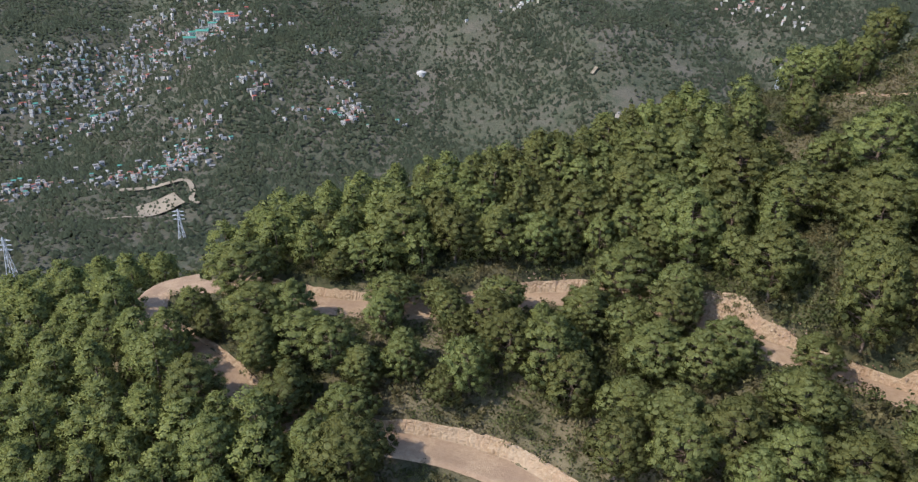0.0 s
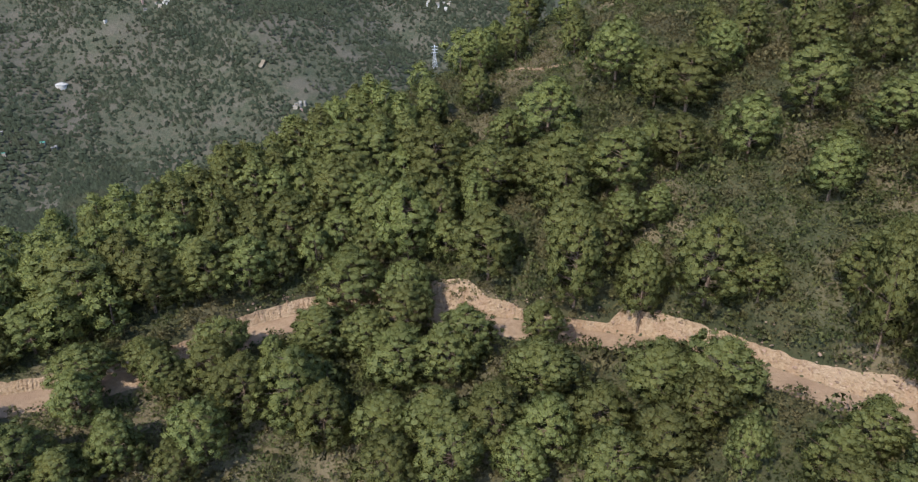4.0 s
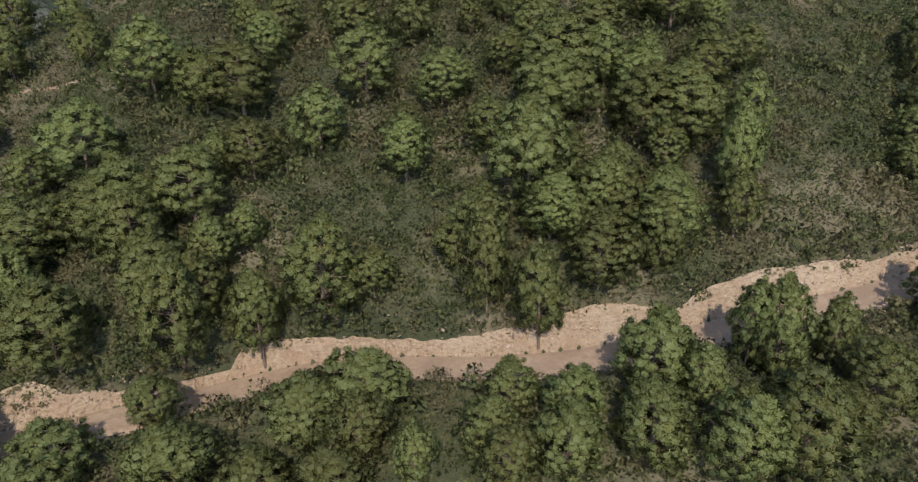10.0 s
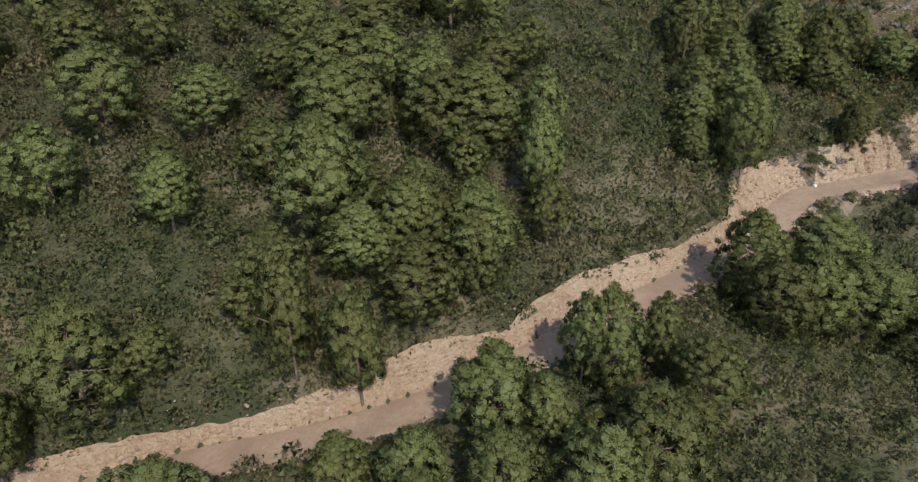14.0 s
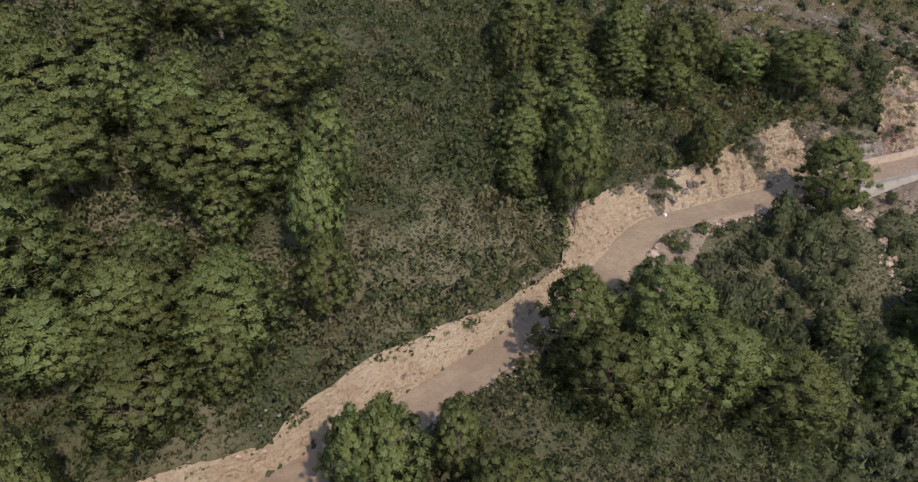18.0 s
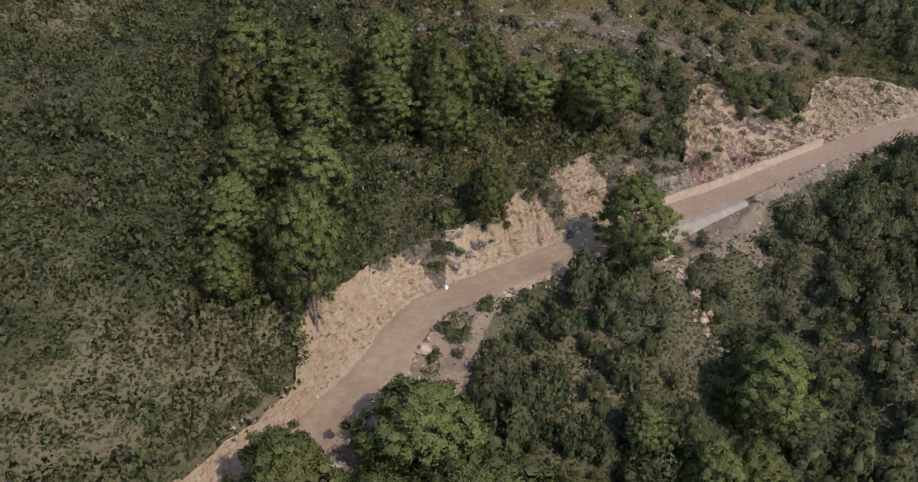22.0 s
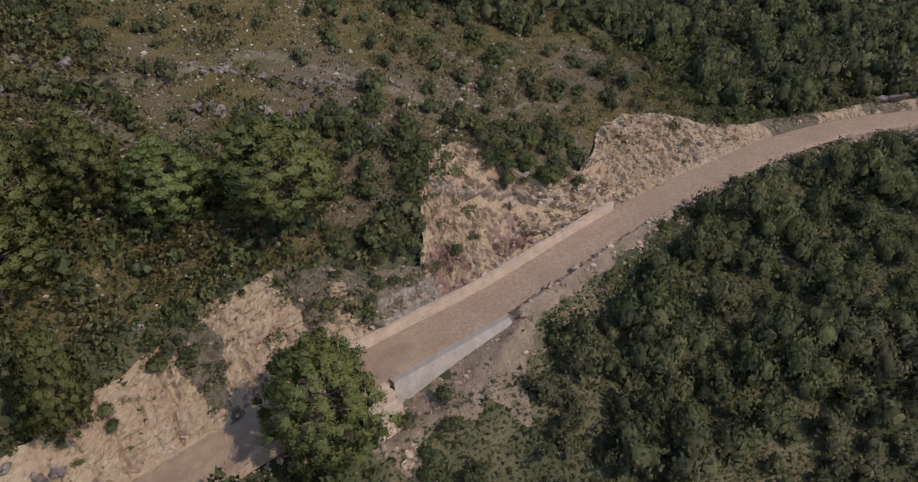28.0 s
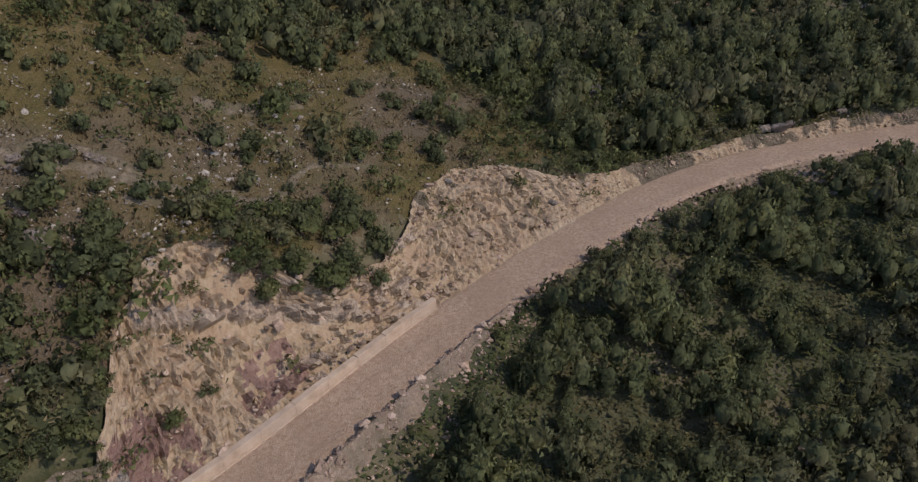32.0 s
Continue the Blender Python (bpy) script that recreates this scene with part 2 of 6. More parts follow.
# x, y, z and chainage of the two roads
ROAD = np.array([(-102.9, 74.7, -32.8, 0.0), (-92.3, 79.3, -31.6, 13.2), (-67.1, 83.2, -30.8, 42.4), (-45.8, 91.7, -29.4, 69.1), (-35.4, 98.5, -27.7, 84.1), (-19.3, 101.0, -26.1, 103.6),
                 (-0.4, 94.5, -24.4, 127.7), (13.2, 93.1, -25.6, 144.4), (22.3, 89.3, -24.5, 155.7), (31.5, 82.1, -23.0, 168.9), (40.7, 73.3, -21.8, 182.9), (49.4, 65.8, -19.9, 195.2),
                 (60.8, 59.6, -18.1, 208.7), (79.3, 51.4, -15.7, 228.3), (91.5, 47.1, -14.6, 240.7), (103.4, 43.9, -13.3, 252.7), (113.1, 42.2, -12.2, 262.5), (122.5, 34.5, -11.3, 274.4),
                 (129.2, 28.4, -10.5, 282.9), (140.2, 18.2, -9.5, 297.3), (147.4, 9.7, -8.1, 308.4), (157.2, 0.7, -6.8, 321.6), (164.3, -6.0, -6.0, 331.3), (171.6, -15.0, -4.4, 342.9),
                 (180.3, -28.2, -2.0, 358.5), (185.2, -40.3, -0.7, 371.5), (187.8, -52.4, 0.2, 383.7), (189.8, -66.9, 1.2, 398.2)])
LOWER = np.array([(-99.2, 79.9, -32.2), (-102.9, 74.7, -32.8), (-99.2, 68.4, -33.3), (-88.8, 65.3, -34.3), (-76.3, 63.1, -35.8), (-65.8, 61.0, -37.3),
                 (-52.3, 63.6, -38.3), (-41.3, 67.2, -38.8), (-34.5, 68.8, -39.2), (-26.1, 68.3, -39.2), (-13.1, 64.1, -39.7), (5.1, 54.5, -40.3)])


def spline(points, step=1.0):
    """Catmull-Rom through the points, sampled about every step metres."""
    p = np.vstack([2 * points[0] - points[1], points, 2 * points[-1] - points[-2]])
    out = []
    for i in range(1, len(p) - 2):
        n = max(2, int(np.linalg.norm(p[i + 1] - p[i]) / step))
        for u in np.arange(n) / n:
            out.append(0.5 * (2 * p[i] + (p[i + 1] - p[i - 1]) * u + (2 * p[i - 1] - 5 * p[i] + 4 * p[i + 1] - p[i + 2]) * u * u
                              + (3 * p[i] - p[i - 1] - 3 * p[i + 1] + p[i + 2]) * u ** 3))
    return np.array(out + [p[-2]])


class Line:
    """A polyline in plan with chainage, for offsets to its left (+) and right (-)."""

    def __init__(self, pts):
        self.p = pts
        d = np.diff(pts[:, :2], axis=0)
        self.len = np.hypot(d[:, 0], d[:, 1])
        self.s = pts[:, 3] if pts.shape[1] > 3 else np.r_[0, np.cumsum(self.len)]
        t = np.vstack([d[:1], d[1:] + d[:-1], d[-1:]])
        self.t = t / np.hypot(t[:, 0], t[:, 1])[:, None]

    def near(self, x, y):
        """s, signed offset and z of the nearest place on the line."""
        x, y = np.atleast_1d(x).astype(float), np.atleast_1d(y).astype(float)
        s, o, z = np.empty(len(x)), np.empty(len(x)), np.empty(len(x))
        for a in range(0, len(x), 20000):
            X, Y = x[a:a + 20000], y[a:a + 20000]
            i = ((X[:, None] - self.p[None, :, 0]) ** 2 + (Y[:, None] - self.p[None, :, 1]) ** 2).argmin(1)
            vx, vy = X - self.p[i, 0], Y - self.p[i, 1]
            along = vx * self.t[i, 0] + vy * self.t[i, 1]
            side = self.t[i, 0] * vy - self.t[i, 1] * vx
            s[a:a + 20000] = self.s[i] + along
            inner = (i > 0) & (i < len(self.p) - 1)
            o[a:a + 20000] = np.where(inner, side, np.sign(side) * np.hypot(vx, vy))
            z[a:a + 20000] = np.interp(self.s[i] + along, self.s, self.p[:, 2])
        return s, o, z

    def at(self, s, off=0.0):
        """x, y, z at chainage s and offset off."""
        x, y, z = (np.interp(s, self.s, self.p[:, k]) for k in range(3))
        tx, ty = np.interp(s, self.s, self.t[:, 0]), np.interp(s, self.s, self.t[:, 1])
        n = np.hypot(tx, ty)
        return x - off * ty / n, y + off * tx / n, z


road = Line(spline(ROAD))
lower = Line(spline(LOWER))
base_line = Line(spline(np.vstack([np.array([(-365.0, 24.6, -155.3, -265.5), (-219.1, 44.9, -84.1, -118.2), (-141.0, 64.4, -45.5, -37.6)]), ROAD[1:],
                                   np.array([(194.8, -102.2, 4.2, 433.9), (212.5, -180.0, 9.2, 513.7), (257.1, -419.5, 19.3, 757.3)])]), 3.0))
S0 = 0.0
# by chainage (units of K from the hairpin): rise above the road, its lift at the road's line, the extra rise of the steep foot of the slope, fall below the road
UP_S, UP = [-300, 0, 70, 140, 171, 200, 240, 300, 340, 400, 450, 500, 530, 560, 600, 640, 900], [.3, .3, .32, .4, .4, .40, .54, .63, .64, .61, .58, .61, .6, .43, .24, .22, .22]
LIFT_S, LIFT = [-300, 0, 60, 140, 203, 240, 300, 364, 410, 440, 480, 515, 545, 575, 600, 640, 900], [0, .5, .8, 1.4, 1.9, 1.8, 2.0, 1.8, 1.8, 1.7, 2.3, 2.5, 2.0, 1.6, .6, .5, .5]
STEEP_S, STEEP = [-300, 150, 200, 240, 270, 300, 330, 364, 410, 440, 480, 500, 520, 900], [0, 0, 0.5, 3.0, 5.4, 2.6, 0.8, 0, 0.6, 0.6, 0.4, .2, 0, 0]
DN_S, DN = [-300, 0, 140, 200, 235, 260, 340, 375, 400, 415, 468, 487, 506, 550, 600, 900], [.3, .3, .4, .5, .42, .34, .3, .3, .4, .48, .58, .76, .62, .42, .4, .35]
CREST = np.array([(-364.9, 82.1, -155.1), (-219.0, 81.4, -86.5), (-156.5, 81.2, -53.9), (-112.2, 82.0, -39.0), (-91.9, 91.9, -27.9), (-78.9, 102.8, -21.6),
                 (-61.6, 117.9, -19.9), (-46.5, 130.7, -13.6), (-30.3, 141.6, -8.8), (-18.8, 149.9, -4.1), (-5.4, 158.9, 2.5), (10.4, 169.7, 9.0),
                 (62.8, 211.3, 30.3), (139.9, 268.0, 51.3), (227.3, 303.8, 67.7), (378.5, 347.2, 83.0)])
crest = Line(spline(CREST, 4.0))
GX0, GY0, GX1, GY1, GC = -420.0, -330.0, 420.0, 520.0, 4.0
gx, gy = np.arange(GX0, GX1 + 1, GC), np.arange(GY0, GY1 + 1, GC)


def blur(a, n):
    for _ in range(n):
        for ax in (0, 1):
            p = np.pad(a, [(1, 1) if k == ax else (0, 0) for k in (0, 1)], mode="edge")
            a = 0.25 * p[tuple(slice(0, -2) if k == ax else slice(None) for k in (0, 1))] + 0.5 * a + 0.25 * p[tuple(slice(2, None) if k == ax else slice(None) for k in (0, 1))]
    return a


def wave(x, y, f, seed=0):
    """Cheap smooth noise in -1..1."""
    r = np.random.RandomState(seed)
    out = 0
    for k in range(5):
        a, ph = r.rand() * 6.28, r.rand(2) * 6.28
        out = out + np.sin((x * np.cos(a) + y * np.sin(a)) * f * (0.7 + 0.5 * k) + ph[0] + 1.7 * np.sin((x * np.sin(a) - y * np.cos(a)) * f * 0.6 + ph[1])) / (1 + 0.5 * k)
    return out / 2.6


def hill(x, y):
    """The hillside before the road was cut into it."""
    s, o, z = base_line.near(x, y)
    s = (s - S0) / K
    up, dn, lift = np.interp(s, UP_S, UP), np.interp(s, DN_S, DN), np.interp(s, LIFT_S, LIFT)
    z = z + lift + 0.5 * wave(s * K, s * 0, 0.35, 8) + np.where(o > 0, up * np.minimum(o, 400), dn * np.maximum(o, -500))
    q = np.clip((o - 4) / 9, 0, 1)
    z = z + np.interp(s, STEEP_S, STEEP) * q * q * (3 - 2 * q)
    cs, co, cz = crest.near(x, y)
    top = cz - np.where(co > 0, np.interp(cs, [130, 365], [0.34, 0.55]) * co, 0.06 * co) + 1.5
    m = np.clip(0.5 + (top - z) / 16, 0, 1)
    return z * m + top * (1 - m) - 4 * m * (1 - m)


XX, YY = np.meshgrid(gx, gy, indexing="ij")
BASE = blur(hill(XX.ravel(), YY.ravel()).reshape(XX.shape), 3)


def base_at(x, y):
    u, v = np.clip((x - GX0) / GC, 0, len(gx) - 1.001), np.clip((y - GY0) / GC, 0, len(gy) - 1.001)
    i, j = u.astype(int), v.astype(int)
    a, b = u - i, v - j
    return (BASE[i, j] * (1 - a) * (1 - b) + BASE[i + 1, j] * a * (1 - b) + BASE[i, j + 1] * (1 - a) * b + BASE[i + 1, j + 1] * a * b)


HALF = 2.4
def bank_clear(s):
    """Offset of the top of the raw cut, in plan units, by chainage in the same."""
    return np.interp(s, [0, 190, 225, 390, 415, 900], [0.78, 0.78, 0.72, 0.74, 1, 1]) * np.interp(s, [0, 140, 169, 182, 198, 205, 243, 247, 264, 289, 318, 328, 341, 346, 360, 367, 381, 400, 410, 416, 421, 430, 441, 450, 460, 473, 483, 486, 491, 495, 503,
                         505, 509, 519, 524, 530, 532, 535, 545, 551, 558, 566, 574, 581, 588, 620],
                     [6, 6.5, 7, 10, 12, 7.5, 6, 8.6, 8, 6.8, 8.9, 10, 8, 7.4, 9.8, 11, 8.8, 6.5, 6, 10, 12.2, 9.5, 8.6, 8.5, 11.2, 14, 14.3, 14.5, 12, 7.5, 6.5,
                      9, 16, 22.5, 22, 20, 14, 10, 9.5, 12, 17, 20, 17, 10, 7, 6])


def cut_slope(s):
    """Steepness of the raw cut, so that it meets the hillside at its top."""
    q = s / K
    D = bank_clear(q) * K
    return np.clip((np.interp(q, LIFT_S, LIFT) + np.interp(q, UP_S, UP) * D) / (D - HALF), 0.7, 2.6)


def ground(x, y, sink=0.0):
    """Height of the ground; the two roads are cut into the hill and banked out of it. sink: how far it stays clear under road and bank."""
    x, y = np.atleast_1d(np.asarray(x, float)), np.atleast_1d(np.asarray(y, float))
    z = base_at(x, y) + 0.9 * wave(x, y, 0.09, 3) + 0.45 * wave(x, y, 0.31, 5)
    for line in (lower, road):
        s, o, zr = line.near(x, y)
        e = np.maximum(np.abs(o) - HALF, 0)
        eb = np.maximum(e - 2.0 * sink, 0)
        inside = (s > -8) & (s < line.s[-1] + 30)
        zc = np.clip(z, zr - np.interp(s / K, [465, 487, 512], [0.75, 1.6, 0.75]) * e - sink, zr - sink + np.where(o > 0, cut_slope(s) * eb, 0.9 * e))
        if sink and line is road:
            full = np.clip(z, zr - 0.75 * e, zr + cut_slope(s) * e)
            zc = np.where(o > HALF, np.minimum(zc, full - 5.0 * sink * np.clip((bank_clear(s / K) * K - o) / 1.4, 0, 1)), zc)
        step = np.interp(s / K, [482.5, 485, 497, 512], [0, 2.3, 2.0, 0]) if line is road else 0 * s
        zc = np.where((o < 0) & (step > 0), np.minimum(zc, zr - step * np.minimum(e, 1.0) - sink), zc)
        z = np.where(inside & (np.abs(o) < 40), zc, z)
    return z


def mesh_ob(name, v, f, material, parent=None, smooth=False, normals=None):
    """normals: soft shading directions of leaves, one for each vertex."""
    me = bpy.data.meshes.new(name)
    v, f = np.asarray(v, np.float32), np.asarray(f, np.int32)
    if normals is not None:
        g = np.cross(v[f[:, 1]] - v[f[:, 0]], v[f[:, 2]] - v[f[:, 0]])
        back = np.einsum("ij,ij->i", g, normals[f[:, 0]]) < 0
        f = np.where(back[:, None], f[:, ::-1], f)
    me.vertices.add(len(v))
    me.vertices.foreach_set("co", v.ravel())
    me.loops.add(f.size)
    me.loops.foreach_set("vertex_index", f.ravel())
    me.polygons.add(len(f))
    me.polygons.foreach_set("loop_start", np.arange(len(f), dtype=np.int32) * f.shape[1])
    me.polygons.foreach_set("loop_total", np.full(len(f), f.shape[1], np.int32))
    me.update()
    me.validate()
    for m in (material if isinstance(material, (list, tuple)) else [material]):
        me.materials.append(m)
    me.shade_smooth() if smooth or normals is not None else me.shade_flat()
    if normals is not None:
        q = np.asarray(normals, np.float32)
        q = q / np.maximum(np.linalg.norm(q, axis=1), 1e-6)[:, None]
        me.attributes.new("custom_normal", "FLOAT_VECTOR", "POINT").data.foreach_set("vector", q.ravel())
    ob = new(name, me)
    if parent:
        ob.parent = parent
    return ob


def grid_faces(nu, nv):
    i = np.arange(nu * nv).reshape(nu, nv)
    return np.stack([i[:-1, :-1], i[1:, :-1], i[1:, 1:], i[:-1, 1:]], -1).reshape(-1, 4)


# near ground: one sheet, fine where the walk passes, widening to the horizon
def steps(a, b, fine, far, out):
    mid = np.arange(a, b, fine)
    left, right, w, g = [a], [mid[-1]], fine, 1.09
    while left[-1] > -out:
        w = min(w * g, far)
        left.append(left[-1] - w)
    w = fine
    while right[-1] < out:
        w = min(w * g, far)
        right.append(right[-1] + w)
    return np.array(left[:0:-1] + list(mid) + right[1:])


def far_height(x, y):
    """Valley and the opposite mountain side, seen past the spur."""
    a = np.radians(22)
    u = x * -np.sin(a) + y * np.cos(a)          # away from the walk
    w = x * np.cos(a) + y * np.sin(a)
    up = np.maximum(u - 1050 - 90 * wave(w, w * 0, 0.004, 11), 0)
    z = -455 + 0.16 * np.minimum(up, 300) + 0.42 * np.clip(up - 300, 0, 1600) + 0.12 * np.maximum(up - 1900, 0)
    spur = np.abs(((w / 420 + 0.35 * np.sin(u / 330)) % 2) - 1)      # side ridges running down the slope
    z = z + 95 * (spur - 0.5) * np.clip(up / 500, 0, 1) + 16 * wave(x, y, 0.012, 12) * np.clip(up / 200, 0.3, 1) + 6 * wave(x, y, 0.03, 13)
    return z


ex, ey = steps(-120, 215, 1.5, 45, 3600), steps(-60, 190, 1.5, 45, 3600)
EX, EY = np.meshgrid(ex, ey, indexing="ij")


def sheet(x, y, sink=0.0):
    near = ground(np.clip(x, GX0, GX1), np.clip(y, GY0, GY1), sink)
    over = np.hypot(x - np.clip(x, GX0, GX1), y - np.clip(y, GY0, GY1))
    near = near - 0.4 * over
    far = far_height(x, y)
    return np.maximum(near, far)


EZ = sheet(EX.ravel(), EY.ravel(), 0.3)
ground_ob = mesh_ob("ground", np.stack([EX.ravel(), EY.ravel(), EZ], 1), grid_faces(len(ex), len(ey)), [M_GROUND, M_GRASS], smooth=True)
# dry meadow on the open slope above the last bend, forest floor elsewhere, and the far slopes
ground_ob.data.materials.append(M_FAR)
cx, cy = 0.5 * (EX[:-1, :-1] + EX[1:, 1:]).ravel(), 0.5 * (EY[:-1, :-1] + EY[1:, 1:]).ravel()
ms, mo, _ = base_line.near(np.clip(cx, GX0, GX1), np.clip(cy, GY0, GY1))
ms = (ms - S0) / K
meadow = (ms > 455) & (mo > 9 + 2 * wave(cx, cy, 0.2, 41)) & (mo < 44 + 5 * wave(cx, cy, 0.12, 42)) & (ms < 585)
slot = np.where(meadow, 1, 0)
slot[np.hypot(cx - 40, cy - 60) > 420] = 2
ground_ob.data.polygons.foreach_set("material_index", slot.astype(np.int32))
tagged(ground_ob, "steep hillside ground with dry grass and brown soil", "ground", kind="structure")


def strip(name, line, s0, s1, ds, offs, height, material):
    """A sheet along a line; height(s, off, x, y, z) gives its z."""
    s = np.arange(s0, s1, ds)
    SS, OO = np.meshgrid(s, np.asarray(offs), indexing="ij")
    x, y, z = line.at(SS.ravel(), OO.ravel())
    zz = height(SS.ravel(), OO.ravel(), x, y, z)
    return mesh_ob(name, np.stack([x, y, zz], 1), grid_faces(len(s), len(offs)), material, smooth=True)


def road_top(s, o, x, y, z):
    rut = -0.05 * np.exp(-((np.abs(o + 0.1) - 0.85) / 0.28) ** 2)
    return z + 0.06 - 0.5 * np.maximum(np.abs(o) - 2.35, 0) + rut + 0.03 * wave(x, y, 1.1, 21)


for nm, ln in (("road_upper", road), ("road_lower", lower)):
    ob = strip(nm, ln, 0, ln.s[-1], 0.6, np.linspace(-2.9, 2.9, 15), road_top, M_ROAD)
    ob.data.materials.append(M_GRAVEL)
    if ln is road:        # stonier surface past the bridge wall
        cs_ = np.repeat(np.arange(0, ln.s[-1], 0.6)[:-1], 14)
        ob.data.polygons.foreach_set("material_index", (cs_ / K + 5 * wave(cs_, cs_ * 0 + np.tile(np.arange(14), len(cs_) // 14), 0.8, 77) > 500).astype(np.int32))
    tagged(ob, "unpaved pale dirt and gravel mountain road with wheel ruts", "road", kind="structure")


def scrub_patch(s, o):
    """Where the cut is rooty earth under scrub rather than bare soil; chainage in plan units, offset in metres."""
    u = wave(s * 0.6, o * 0.3, 0.5, 91) + 0.35 * wave(s * 0.6, o, 1.6, 92)
    top = o / (bank_clear(s) * K)
    lim = np.interp(s, [0, 230, 250, 420, 432, 470, 492, 495, 503, 504, 552, 556, 590, 600], [-0.3, -0.2, 0.75, 0.75, 0.5, 0.6, 0.35, -0.6, -0.6, 3, 3, 1.0, 0.5, 0.1])
    return u + 0.9 * (top - 0.6) > lim


def bank(name, line, s1):
    """The raw face of the road cut, from the road's edge to where it meets the hillside, with a ragged top."""
    sv = np.arange(3, s1, 0.22)
    off = np.arange(HALF, 18, 0.25)
    SS, OO = np.meshgrid(sv, off, indexing="ij")
    x, y, z = line.at(SS.ravel(), OO.ravel())
    b = base_at(x, y) + 0.9 * wave(x, y, 0.09, 3) + 0.45 * wave(x, y, 0.31, 5)
    cut = z + cut_slope(SS.ravel()) * (OO.ravel() - HALF)
    over = (cut >= b).reshape(SS.shape)
    top = bank_clear(sv / K) * K if line is road else np.where(over.any(1), off[over.argmax(1)], 6.0)
    top = np.maximum(top + (0.2 * wave(sv, sv * 0, 0.9, 31) + 0.1 * wave(sv, sv * 0, 2.3, 32)) * np.clip((sv / K - 250) / 200, 0.5, 1.5) + 0.1, HALF + 0.5)
    nv = 46
    V = np.linspace(0, 1, nv)
    S2, V2 = np.meshgrid(sv, V, indexing="ij")
    O2 = (HALF - 0.25) + V2 * (top[:, None] - HALF + 0.25)
    x, y, z = line.at(S2.ravel(), O2.ravel())
    g = ground(x, y)
    v = V2.ravel()
    rough = np.array([noise.fractal(Vector((a * 0.55, b2 * 0.55, c * 0.9)), 1.0, 2.1, 5) for a, b2, c in zip(x, y, g)])
    chip = np.array([noise.cell(Vector((a * 1.1, b2 * 1.1, c * 1.6))) for a, b2, c in zip(x, y, g)])
    amp = np.clip(v * 6, 0.1, 1) * np.clip((1 - v) * 8, 0.6, 1)
    fine = np.array([noise.fractal(Vector((a * 2.4, b2 * 2.4, c * 3.0)), 0.7, 2.2, 4) for a, b2, c in zip(x, y, g)])
    ledge = np.abs(((g * 0.62 + 0.5 * rough) % 1.0) - 0.5)
    amp = amp * np.repeat(np.clip((top - HALF) / 5.0, 0.4, 1.7) * np.interp(sv / K, [0, 400, 430, 900], [0.7, 0.7, 1, 1]), nv)
    along_ = np.array([noise.fractal(Vector((q * 0.5, c * 0.08, 7.0)), 0.9, 2.0, 4) for q, c in zip(S2.ravel(), g)])
    gully = np.exp(-(along_ / 0.07) ** 2)                       # runnels washed into the face
    block = np.array([noise.cell(Vector((q * 0.9 + 0.5 * c, c * 1.7, 3.0))) for q, c in zip(S2.ravel(), g)])
    strat = np.floor(g * 1.1 + 0.6 * rough) % 3 / 3.0
    q, dz = S2.ravel() / K, g - z
    bed = 6.7 - 0.21 * (q - 519) + 0.25 * rough                # tilted bed of pale rock across the scar
    scar = (np.clip((q - 511) / 4, 0, 1) * np.clip((539 - q) / 5, 0, 1)) if line is road else 0 * q
    blocky = 0.12 + (np.clip((q - 519) / 8, 0, 1) * np.clip((556 - q) / 6, 0, 1) * 0.5 if line is road else 0)
    push = amp * (0.3 * rough + blocky * (chip - 0.5) + 1.3 * blocky * (block - 0.5) + 0.26 * fine + 0.22 * (ledge - 0.25) + 0.16 * (strat - 0.33) - 0.45 * gully + 0.12
                  + scar * (0.5 * np.exp(-((dz - bed) / 0.38) ** 2) - 0.4 * np.exp(-((dz - bed + 0.8) / 0.3) ** 2)))
    push = np.maximum(0.85 * push, -0.6)
    tx, ty = np.interp(S2.ravel(), line.s, line.t[:, 0]), np.interp(S2.ravel(), line.s, line.t[:, 1])
    zz = g + 0.06 - 0.5 * (v > 0.999) + 0.5 * push
    ob = mesh_ob(name, np.stack([x + push * ty * 0.9, y - push * tx * 0.9, zz], 1), grid_faces(len(sv), nv), [M_BANK, M_EARTH, M_REDSOIL, M_STRATA, M_ROCK])
    if line is road:
        kind = np.where(scrub_patch(q, O2.ravel()) & (q > 428), 1, 0)
        shale = (q > 504) & (q < 513) & (dz > 0.4) & (dz < 4.6 - 0.35 * np.maximum(q - 508, 0)) | (np.abs(q - 524) < 4.5) & (np.abs(dz - 2.1) < 1.2)
        kind = np.where(shale & (rough + 0.6 * fine > -0.28), 2, kind)
        kind = np.where((q > 495.5) & (q < 505) & (dz < 3.0) & (rough > -0.25), 4, kind)
        kind = np.where((np.abs(dz - bed) < 0.55) & (scar > 0.3) | (q > 528) & (q < 552) & (block > 0.62), 3, kind)
        ob.data.polygons.foreach_set("material_index", kind.reshape(len(sv), nv)[:-1, :-1].ravel().astype(np.int32))
    return ob


for nm, ln in (("bank_upper", road), ("bank_lower", lower)):
    tagged(bank(nm, ln, ln.s[-1]), "raw pink-brown earth bank cut beside the road", "bank", kind="structure")

